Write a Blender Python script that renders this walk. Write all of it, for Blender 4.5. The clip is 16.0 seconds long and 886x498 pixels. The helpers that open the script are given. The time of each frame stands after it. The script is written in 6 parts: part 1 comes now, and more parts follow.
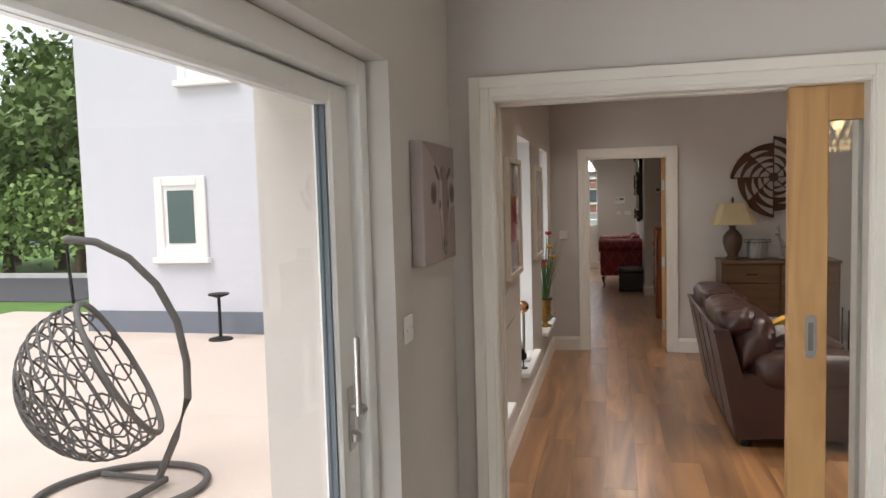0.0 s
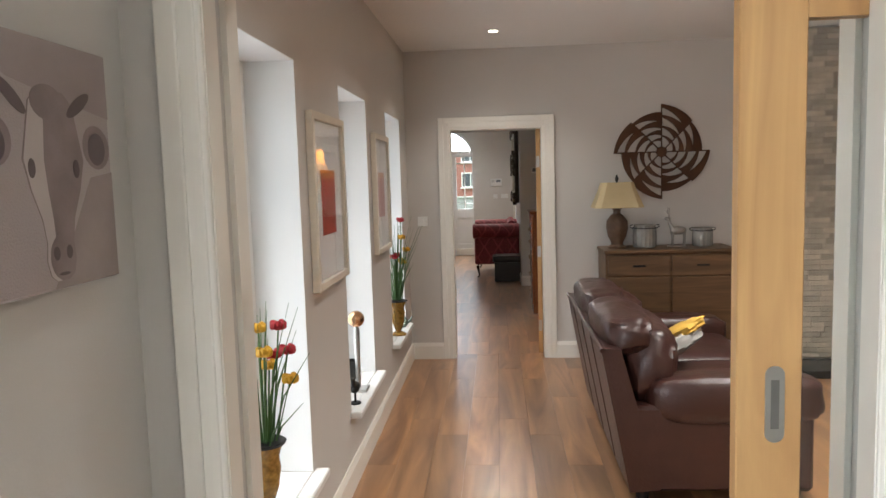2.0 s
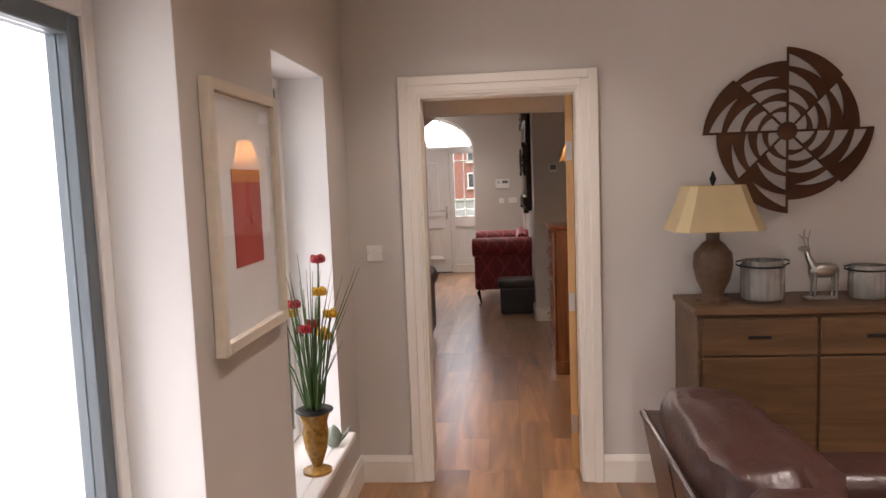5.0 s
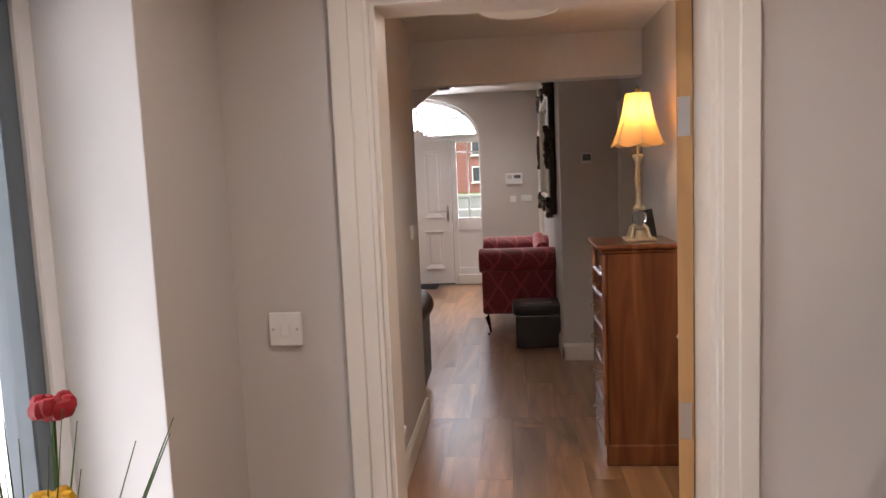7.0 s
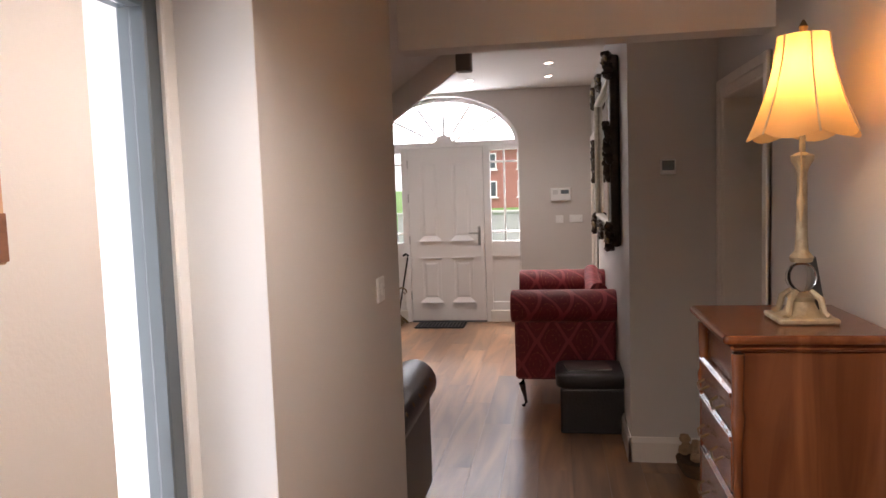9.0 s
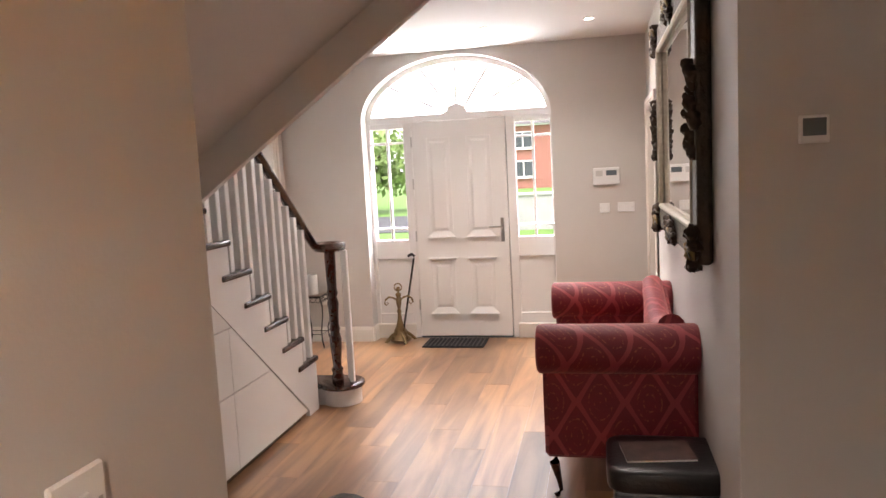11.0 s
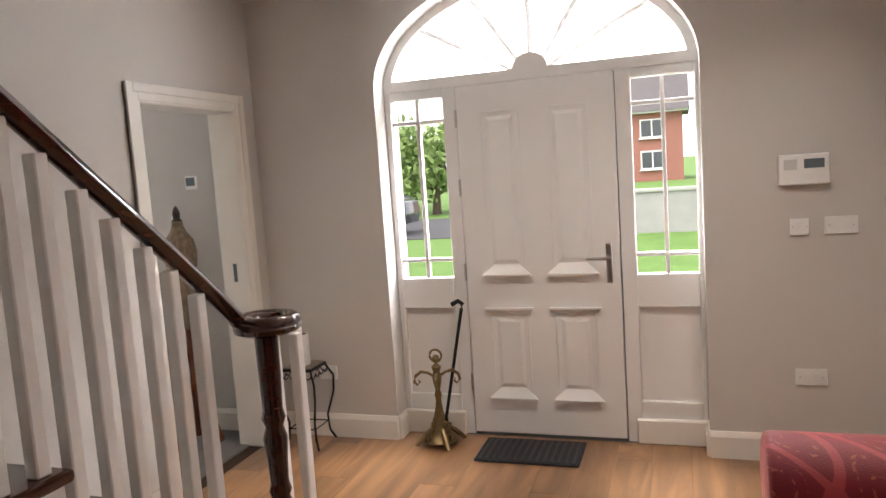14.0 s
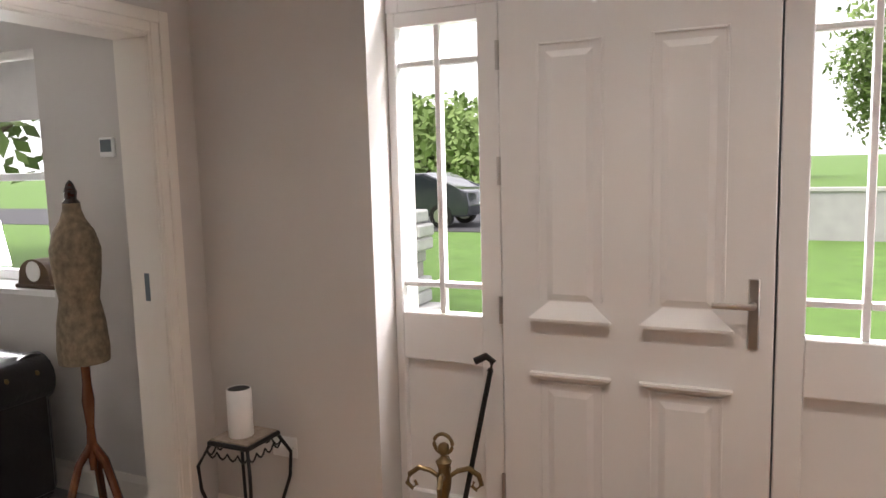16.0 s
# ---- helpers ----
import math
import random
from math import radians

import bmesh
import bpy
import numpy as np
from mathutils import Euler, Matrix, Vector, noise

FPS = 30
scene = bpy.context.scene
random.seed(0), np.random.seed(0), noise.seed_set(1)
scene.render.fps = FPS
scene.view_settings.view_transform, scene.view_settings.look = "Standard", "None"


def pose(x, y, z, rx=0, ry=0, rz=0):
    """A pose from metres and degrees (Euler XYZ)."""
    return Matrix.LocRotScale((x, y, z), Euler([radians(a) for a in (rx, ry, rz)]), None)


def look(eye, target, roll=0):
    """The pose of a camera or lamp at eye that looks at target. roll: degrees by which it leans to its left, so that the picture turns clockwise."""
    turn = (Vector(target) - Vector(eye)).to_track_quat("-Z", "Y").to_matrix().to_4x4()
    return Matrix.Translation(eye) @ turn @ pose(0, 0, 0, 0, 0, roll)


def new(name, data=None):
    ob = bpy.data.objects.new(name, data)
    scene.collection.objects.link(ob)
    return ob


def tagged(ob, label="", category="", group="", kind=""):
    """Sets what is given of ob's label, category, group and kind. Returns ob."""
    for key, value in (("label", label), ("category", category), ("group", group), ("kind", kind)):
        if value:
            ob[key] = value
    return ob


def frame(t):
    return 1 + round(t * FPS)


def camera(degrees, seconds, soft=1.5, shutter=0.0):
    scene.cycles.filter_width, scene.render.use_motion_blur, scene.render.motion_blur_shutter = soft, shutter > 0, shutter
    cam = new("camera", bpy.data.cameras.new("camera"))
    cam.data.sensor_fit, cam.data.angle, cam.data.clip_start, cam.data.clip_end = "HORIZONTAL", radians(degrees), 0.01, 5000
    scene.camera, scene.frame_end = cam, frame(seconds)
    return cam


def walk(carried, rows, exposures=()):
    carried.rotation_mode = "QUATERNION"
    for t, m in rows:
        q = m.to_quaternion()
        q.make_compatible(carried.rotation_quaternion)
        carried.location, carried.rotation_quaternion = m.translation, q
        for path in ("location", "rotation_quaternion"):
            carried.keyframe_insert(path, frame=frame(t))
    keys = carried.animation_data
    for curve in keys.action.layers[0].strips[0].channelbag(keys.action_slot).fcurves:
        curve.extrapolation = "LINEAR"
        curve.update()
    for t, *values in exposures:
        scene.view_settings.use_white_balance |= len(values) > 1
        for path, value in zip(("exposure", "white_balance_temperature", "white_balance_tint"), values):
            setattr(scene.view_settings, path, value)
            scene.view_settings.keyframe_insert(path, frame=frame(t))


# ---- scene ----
cam = camera(63.3, 16.0)
PATH = [
    (0, (0.656, -7.704, 1.665), (0.191, -5.764, 1.522), -1.6),
    (0.5, (0.746, -7.386, 1.644), (0.485, -5.409, 1.489), -1.3),
    (1, (0.777, -7.069, 1.638), (0.57, -5.087, 1.467), -2.3),
    (1.5, (0.764, -6.719, 1.628), (0.585, -4.735, 1.447), -2.5),
    (2, (0.792, -6.296, 1.604), (0.637, -4.311, 1.409), -1.7),
    (2.5, (0.795, -5.899, 1.608), (0.639, -3.915, 1.411), -1.4),
    (3, (0.775, -5.467, 1.628), (0.616, -3.482, 1.44), -2.0),
    (3.5, (0.816, -5.033, 1.595), (0.641, -3.049, 1.415), -2.0),
    (4, (0.821, -4.607, 1.597), (0.634, -2.623, 1.418), -1.9),
    (6.5, (0.749, -2.227, 1.611), (0.587, -0.245, 1.392), -2.6),
    (7, (0.706, -1.754, 1.609), (0.515, 0.225, 1.4), -2.4),
    (7.5, (0.741, -1.283, 1.593), (0.555, 0.698, 1.387), -1.8),
    (8, (0.744, -0.845, 1.611), (0.508, 1.132, 1.425), -2.1),
    (8.5, (0.724, -0.375, 1.63), (0.459, 1.6, 1.459), -2.6),
    (9, (0.726, 0.096, 1.606), (0.409, 2.064, 1.438), -1.9),
    (11.5, (0.65, 2.292, 1.629), (0.168, 4.219, 1.399), -3.3),
    (12, (0.582, 2.754, 1.64), (0.01, 4.655, 1.401), -2.8),
    (12.5, (0.51, 3.207, 1.63), (-0.091, 5.099, 1.391), -2.7),
    (13, (0.438, 3.649, 1.603), (-0.199, 5.531, 1.373), -2.2),
    (13.5, (0.314, 4.077, 1.606), (-0.369, 5.943, 1.374), -2.9),
    (14, (0.191, 4.492, 1.603), (-0.44, 6.378, 1.389), -3.9),
    (14.5, (0.116, 4.927, 1.581), (-0.525, 6.808, 1.358), -3.9),
    (15, (0.016, 5.349, 1.55), (-0.651, 7.219, 1.313), -3.8),
    (15.5, (-0.103, 5.722, 1.544), (-0.77, 7.594, 1.314), -2.9),
    (16, (-0.145, 6.137, 1.53), (-0.979, 7.939, 1.295), -1.5),
]
walk(cam, [(t, look(eye, target, roll)) for t, eye, target, roll in PATH],
     exposures=[(0, 0.15, 6400, 11), (0.5, 0.25, 6500, 17), (1.5, 0.55, 6050, 5), (2.5, 0.9, 6300, 12), (3.5, 0.85, 6700, 20), (7, 0.8, 6450, 19), (8, 0.88, 6150, 9), (9, 0.88, 6500, 20), (11.5, 1.7, 6700, 18), (12.5, 1.4, 6800, 18), (14.5, 0.93, 6700, 15), (16, 0.75, 6700, 17)])

# ---- light ----
world = bpy.data.worlds.new("overcast_sky")
scene.world = world
world.use_nodes = True
sky = world.node_tree.nodes.new("ShaderNodeTexSky")
sky.sky_type, sky.sun_disc = "NISHITA", False
sky.sun_elevation, sky.sun_rotation = radians(58), radians(215)
sky.dust_density, sky.ozone_density, sky.air_density = 6.0, 0.6, 1.0
cloud = world.node_tree.nodes.new("ShaderNodeMix")
cloud.data_type = "RGBA"
cloud.inputs["Factor"].default_value = 0.85
cloud.inputs["B"].default_value = (8.2, 8.4, 8.7, 1)
world.node_tree.links.new(sky.outputs[0], cloud.inputs["A"])
world.node_tree.links.new(cloud.outputs["Result"], world.node_tree.nodes["Background"].inputs[0])
world.node_tree.nodes["Background"].inputs[1].default_value = 0.15
sun = new("sun", bpy.data.lights.new("sun", "SUN"))
sun.data.energy, sun.data.angle, sun.data.color = 1.9, radians(30), (1, 0.97, 0.93)
sun.matrix_world = look((-5, -7, 14), (0, 0, 0))


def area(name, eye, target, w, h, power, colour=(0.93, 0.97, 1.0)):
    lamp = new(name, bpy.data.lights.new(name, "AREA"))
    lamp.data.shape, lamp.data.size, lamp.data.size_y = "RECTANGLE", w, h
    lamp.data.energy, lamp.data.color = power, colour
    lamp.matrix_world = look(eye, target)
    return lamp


for wy in (-3.83, -2.28, -0.76):
    area("window_light", (-0.33, wy, 1.25), (1, wy, 1.2), 0.7, 1.6, 3.0)
area("window_light", (-0.33, 1.265, 1.25), (1, 1.265, 1.2), 0.55, 1.6, 3)
area("patio_light", (-0.40, -8.25, 1.1), (1, -8.25, 1.0), 2.4, 1.9, 60)
# unseen lamp above the arch, added to push more daylight through the fanlight
area("front_sky_fill", (-0.588, 9.35, 3.75), (-0.588, 6.2, 0.3), 2.2, 1.2, 560)
area("fanlight_light", (-0.588, 8.775, 2.42), (-0.588, 6, 2.42), 1.9, 0.6, 18)
area("room_window_light", (-4.5, 8.72, 1.5), (-4.2, 6, 1.0), 0.7, 1.0, 36)


# ---- materials ----
def shade(name, colour, rough=0.5, metal=0.0, var=0.12, scale=6.0, bump=0.05, bscale=60.0, stretch=(1, 1, 1), coat=0.0, rand=0.0):
    m = bpy.data.materials.new(name)
    m.use_nodes = True
    t, b = m.node_tree, m.node_tree.nodes["Principled BSDF"]
    co = t.nodes.new("ShaderNodeTexCoord")
    mp = t.nodes.new("ShaderNodeMapping")
    mp.inputs["Scale"].default_value = stretch
    t.links.new(co.outputs["Object"], mp.inputs[0])
    n1, n2 = t.nodes.new("ShaderNodeTexNoise"), t.nodes.new("ShaderNodeTexNoise")
    n1.inputs["Scale"].default_value, n2.inputs["Scale"].default_value = scale, bscale
    n1.inputs["Detail"].default_value, n2.inputs["Detail"].default_value = 5, 3
    t.links.new(mp.outputs[0], n1.inputs[0])
    t.links.new(mp.outputs[0], n2.inputs[0])
    mix = t.nodes.new("ShaderNodeMix")
    mix.data_type = "RGBA"
    mix.inputs["A"].default_value = (*[max(0, c * (1 - var)) for c in colour], 1)
    mix.inputs["B"].default_value = (*[min(1, c * (1 + var)) for c in colour], 1)
    t.links.new(n1.outputs["Fac"], mix.inputs["Factor"])
    out = mix.outputs["Result"]
    if rand:
        info = t.nodes.new("ShaderNodeObjectInfo")
        hsv = t.nodes.new("ShaderNodeHueSaturation")
        rng = t.nodes.new("ShaderNodeMapRange")
        rng.inputs["To Min"].default_value, rng.inputs["To Max"].default_value = 1 - rand, 1 + rand
        t.links.new(info.outputs["Random"], rng.inputs["Value"])
        t.links.new(rng.outputs[0], hsv.inputs["Value"])
        t.links.new(out, hsv.inputs["Color"])
        out = hsv.outputs[0]
    t.links.new(out, b.inputs["Base Color"])
    b.inputs["Roughness"].default_value, b.inputs["Metallic"].default_value = rough, metal
    b.inputs["Coat Weight"].default_value = coat
    bp = t.nodes.new("ShaderNodeBump")
    bp.inputs["Strength"].default_value, bp.inputs["Distance"].default_value = bump, 0.01
    t.links.new(n2.outputs["Fac"], bp.inputs["Height"])
    t.links.new(bp.outputs[0], b.inputs["Normal"])
    return m


def wood(name, dark, light, rough=0.3, axis=1, size=1.0, rand=0.0, coat=0.0, contrast=(0.35, 0.7)):
    """Grain drawn out along one axis, shifted piece by piece."""
    m = bpy.data.materials.new(name)
    m.use_nodes = True
    t, b = m.node_tree, m.node_tree.nodes["Principled BSDF"]
    co, mp, info = t.nodes.new("ShaderNodeTexCoord"), t.nodes.new("ShaderNodeMapping"), t.nodes.new("ShaderNodeObjectInfo")
    sc = [9.0 / size] * 3
    sc[axis] = 0.9 / size
    mp.inputs["Scale"].default_value = sc
    add = t.nodes.new("ShaderNodeVectorMath")
    mul = t.nodes.new("ShaderNodeMath")
    mul.operation, mul.inputs[1].default_value = "MULTIPLY", 37.0 if rand else 0.0
    t.links.new(info.outputs["Random"], mul.inputs[0])
    t.links.new(co.outputs["Object"], mp.inputs[0])
    t.links.new(mp.outputs[0], add.inputs[0])
    t.links.new(mul.outputs[0], add.inputs[1])
    n1, n2 = t.nodes.new("ShaderNodeTexNoise"), t.nodes.new("ShaderNodeTexNoise")
    n1.inputs["Scale"].default_value, n1.inputs["Detail"].default_value, n1.inputs["Distortion"].default_value = 1.0, 6, 1.6
    n2.inputs["Scale"].default_value, n2.inputs["Detail"].default_value = 9.0, 4
    t.links.new(add.outputs[0], n1.inputs[0])
    t.links.new(add.outputs[0], n2.inputs[0])
    ramp = t.nodes.new("ShaderNodeValToRGB")
    ramp.color_ramp.elements[0].position, ramp.color_ramp.elements[1].position = contrast
    ramp.color_ramp.elements[0].color, ramp.color_ramp.elements[1].color = (*dark, 1), (*light, 1)
    t.links.new(n1.outputs["Fac"], ramp.inputs[0])
    hsv, rng = t.nodes.new("ShaderNodeHueSaturation"), t.nodes.new("ShaderNodeMapRange")
    rng.inputs["To Min"].default_value, rng.inputs["To Max"].default_value = 1 - rand, 1 + rand
    t.links.new(info.outputs["Random"], rng.inputs["Value"])
    t.links.new(rng.outputs[0], hsv.inputs["Value"])
    t.links.new(ramp.outputs[0], hsv.inputs["Color"])
    t.links.new(hsv.outputs[0], b.inputs["Base Color"])
    b.inputs["Roughness"].default_value, b.inputs["Coat Weight"].default_value = rough, coat
    b.inputs["Coat Roughness"].default_value = rough * 0.9
    bp = t.nodes.new("ShaderNodeBump")
    bp.inputs["Strength"].default_value, bp.inputs["Distance"].default_value = 0.06, 0.01
    t.links.new(n2.outputs["Fac"], bp.inputs["Height"])
    t.links.new(bp.outputs[0], b.inputs["Normal"])
    return m


def glass(name, tint=(1, 1, 1), rough=0.0):
    m = bpy.data.materials.new(name)
    m.use_nodes = True
    b = m.node_tree.nodes["Principled BSDF"]
    b.inputs["Base Color"].default_value = (*tint, 1)
    b.inputs["Transmission Weight"].default_value, b.inputs["Roughness"].default_value, b.inputs["IOR"].default_value = 1, rough, 1.2
    return m


def glow(name, colour, power):
    m = bpy.data.materials.new(name)
    m.use_nodes = True
    b = m.node_tree.nodes["Principled BSDF"]
    b.inputs["Base Color"].default_value = (*colour, 1)
    b.inputs["Emission Color"].default_value, b.inputs["Emission Strength"].default_value = (*colour, 1), power
    return m


M_WALL = shade("wall_paint", (0.60, 0.57, 0.535), 0.75, var=0.03, scale=3, bump=0.06, bscale=140)
M_CEIL = shade("ceiling_paint", (0.78, 0.76, 0.73), 0.8, var=0.02, scale=2, bump=0.03, bscale=120)
M_TRIM = shade("cream_gloss_paint", (0.80, 0.76, 0.69), 0.35, var=0.02, scale=5, bump=0.03, bscale=30)
M_WHITE = shade("white_paint", (0.80, 0.79, 0.77), 0.4, var=0.02, scale=4, bump=0.03, bscale=50)
M_REVEAL = shade("white_reveal_paint", (0.80, 0.81, 0.81), 0.6, var=0.02, scale=4, bump=0.04, bscale=90)
M_PVC = shade("white_pvc", (0.82, 0.82, 0.80), 0.3, var=0.02)
M_PLANK = wood("walnut_laminate", (0.14, 0.06, 0.024), (0.46, 0.235, 0.10), 0.32, 1, 1.4, 0.26, 0.7, (0.26, 0.74))
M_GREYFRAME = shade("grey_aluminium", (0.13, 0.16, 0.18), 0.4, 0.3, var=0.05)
M_OAK = wood("oak_veneer", (0.42, 0.23, 0.09), (0.60, 0.36, 0.15), 0.4, 2, 1.0)
M_SIDE = wood("brown_sideboard_wood", (0.075, 0.038, 0.016), (0.15, 0.08, 0.035), 0.45, 0, 0.8)
M_CHEST = wood("cherry_veneer", (0.12, 0.034, 0.012), (0.23, 0.075, 0.026), 0.22, 2, 1.0, 0, 0.4)
M_MAHOG = wood("mahogany_polish", (0.025, 0.007, 0.004), (0.06, 0.016, 0.009), 0.15, 1, 0.6, 0, 0.5)
M_LEATHER = shade("brown_leather", (0.038, 0.0135, 0.010), 0.36, var=0.35, scale=9, bump=0.25, bscale=45)
M_BLACKL = shade("black_leather", (0.014, 0.012, 0.013), 0.3, var=0.3, scale=12, bump=0.2, bscale=60)
M_BLACK = shade("black_iron", (0.015, 0.014, 0.013), 0.45, 0.4, var=0.3)
M_STEEL = shade("brushed_steel", (0.55, 0.54, 0.52), 0.3, 1.0, var=0.06)
M_BRASS = shade("aged_brass", (0.24, 0.17, 0.085), 0.45, 1.0, var=0.45, scale=30)
M_RUST = shade("bronzed_wall_metal", (0.075, 0.032, 0.014), 0.42, 0.6, var=0.5, scale=9)
M_PANE = glass("window_glass")
M_MIRROR = shade("mirror_silver", (0.85, 0.86, 0.86), 0.02, 1.0, var=0.0, bump=0.0)
M_FLOWER_R, M_FLOWER_Y = shade("red_petal", (0.36, 0.008, 0.016), 0.6, var=0.3, scale=40), shade("yellow_petal", (0.62, 0.34, 0.015), 0.6, var=0.25, scale=40)
M_STEM = shade("artificial_green", (0.05, 0.12, 0.025), 0.5, var=0.4, scale=12)


def damask():
    m = shade("red_damask", (0.20, 0.012, 0.022), 0.55, var=0.25, scale=14, bump=0.15, bscale=220)
    t, b = m.node_tree, m.node_tree.nodes["Principled BSDF"]
    b.inputs["Sheen Weight"].default_value, b.inputs["Sheen Tint"].default_value = 0.45, (1, 0.45, 0.4, 1)
    b.inputs["Sheen Roughness"].default_value = 0.4
    old = b.inputs["Base Color"].links[0].from_socket
    co, sep = t.nodes.new("ShaderNodeTexCoord"), t.nodes.new("ShaderNodeSeparateXYZ")
    t.links.new(co.outputs["Object"], sep.inputs[0])

    def op(kind, a, c):
        n = t.nodes.new("ShaderNodeMath")
        n.operation = kind
        for i, v in enumerate((a, c)):
            if isinstance(v, (int, float)):
                n.inputs[i].default_value = v
            elif v is not None:
                t.links.new(v, n.inputs[i])
        return n.outputs[0]
    u = op("DIVIDE", op("ADD", sep.outputs[0], sep.outputs[1]), 0.225)
    w = op("DIVIDE", op("ADD", sep.outputs[2], op("MULTIPLY", sep.outputs[1], 0.35)), 0.34)

    def cell(shift):
        p = op("SUBTRACT", op("FRACT", op("ADD", u, shift), None), 0.5)
        q = op("SUBTRACT", op("FRACT", op("ADD", w, shift), None), 0.5)
        return op("SQRT", op("ADD", op("MULTIPLY", p, p), op("MULTIPLY", op("MULTIPLY", q, q), 0.9)), None)
    one, two = cell(0.0), cell(0.5)
    near = op("MINIMUM", one, two)
    lattice = op("LESS_THAN", op("ABSOLUTE", op("SUBTRACT", one, two), None), 0.075)
    petals = op("LESS_THAN", op("ABSOLUTE", op("SINE", op("MULTIPLY", near, 26.0), None), None), 0.30)
    fleck = t.nodes.new("ShaderNodeTexNoise")
    fleck.inputs["Scale"].default_value, fleck.inputs["Detail"].default_value = 75.0, 2
    t.links.new(co.outputs["Object"], fleck.inputs[0])
    motif = op("MULTIPLY", op("MULTIPLY", petals, op("LESS_THAN", near, 0.33)), op("GREATER_THAN", fleck.outputs["Fac"], 0.53))
    first, mix = t.nodes.new("ShaderNodeMix"), t.nodes.new("ShaderNodeMix")
    first.data_type = mix.data_type = "RGBA"
    t.links.new(op("MULTIPLY", lattice, 0.9), first.inputs["Factor"])
    t.links.new(old, first.inputs["A"])
    first.inputs["B"].default_value = (0.40, 0.055, 0.06, 1)
    t.links.new(op("MULTIPLY", motif, 0.55), mix.inputs["Factor"])
    t.links.new(first.outputs["Result"], mix.inputs["A"])
    mix.inputs["B"].default_value = (0.50, 0.13, 0.07, 1)
    t.links.new(mix.outputs["Result"], b.inputs["Base Color"])
    return m


M_DAMASK = damask()


# ---- mesh tools ----
def link(name, bm, mat, smooth=False):
    me = bpy.data.meshes.new(name)
    bmesh.ops.recalc_face_normals(bm, faces=bm.faces[:])
    bm.to_mesh(me)
    bm.free()
    me.materials.append(mat)
    for p in me.polygons:
        p.use_smooth = smooth
    if smooth:
        me.set_sharp_from_angle(angle=radians(40))
    return new(name, me)


def part(name, bm, mat, parent, label="", smooth=False):
    ob = link(name, bm, mat, smooth)
    ob.parent = parent
    return tagged(ob, label)


def structure(name, bm, mat, label, smooth=False):
    return tagged(link(name, bm, mat, smooth), label, name.split("_")[0], kind="structure")


def thing(name, label, category, x=0, y=0, z=0, rz=0, group=""):
    ob = new(name)
    ob.empty_display_size = 0.1
    ob.matrix_world = pose(x, y, z, 0, 0, rz)
    return tagged(ob, label, category, group)


def box(x0, x1, y0, y1, z0, z1, bevel=0.0, bm=None, seg=1):
    bm = bm or bmesh.new()
    m = Matrix.Translation(((x0 + x1) / 2, (y0 + y1) / 2, (z0 + z1) / 2)) @ Matrix.Diagonal((abs(x1 - x0), abs(y1 - y0), abs(z1 - z0), 1))
    made = bmesh.ops.create_cube(bm, size=1, matrix=m)["verts"]
    if bevel:
        edges = {e for v in made for e in v.link_edges}
        bmesh.ops.bevel(bm, geom=list(edges), offset=bevel, segments=seg, affect="EDGES", profile=0.5)
    return bm


def lathe(profile, x=0, y=0, z=0, seg=20, bm=None):
    bm = bm or bmesh.new()
    rings = []
    for r, h in profile:
        rings.append([bm.verts.new((x + max(r, 0.0004) * math.cos(2 * math.pi * i / seg), y + max(r, 0.0004) * math.sin(2 * math.pi * i / seg), z + h)) for i in range(seg)])
    for a, b in zip(rings, rings[1:]):
        for i in range(seg):
            bm.faces.new((a[i], a[(i + 1) % seg], b[(i + 1) % seg], b[i]))
    bm.faces.new(rings[0][::-1])
    bm.faces.new(rings[-1])
    return bm


def tube(points, r, seg=8, bm=None, flat=1.0):
    bm = bm or bmesh.new()
    pts = [Vector(p) for p in points]
    rad = r if isinstance(r, (list, tuple)) else [r] * len(pts)
    rings, up = [], Vector((0.02, 0.03, 1)).normalized()
    for i, p in enumerate(pts):
        d = (pts[min(i + 1, len(pts) - 1)] - pts[max(i - 1, 0)]).normalized()
        s = d.cross(up if abs(d.dot(up)) < 0.97 else Vector((1, 0, 0))).normalized()
        u = s.cross(d).normalized()
        rings.append([bm.verts.new(p + rad[i] * (math.cos(2 * math.pi * k / seg) * s + flat * math.sin(2 * math.pi * k / seg) * u)) for k in range(seg)])
    for a, b in zip(rings, rings[1:]):
        for i in range(seg):
            bm.faces.new((a[i], a[(i + 1) % seg], b[(i + 1) % seg], b[i]))
    bm.faces.new(rings[0][::-1])
    bm.faces.new(rings[-1])
    return bm


def puff(cx, cy, cz, sx, sy, sz, e=0.45, seg=24, wrinkle=0.0, bm=None):
    """A soft rounded block, half sizes sx, sy, sz."""
    bm = bm or bmesh.new()
    made = bmesh.ops.create_uvsphere(bm, u_segments=seg, v_segments=seg // 2 + 2, radius=1)["verts"]
    for v in made:
        c = v.co.normalized()
        q = Vector([math.copysign(abs(k) ** e, k) for k in c])
        q = q / max(1e-6, (abs(q.x) ** (2 / e) + abs(q.y) ** (2 / e) + abs(q.z) ** (2 / e)) ** (e / 2))
        w = 1 + wrinkle * noise.noise(Vector((cx + c.x * 3, cy + c.y * 3, cz + c.z * 3)))
        v.co = Vector((cx + q.x * sx * w, cy + q.y * sy * w, cz + q.z * sz * w))
    return bm


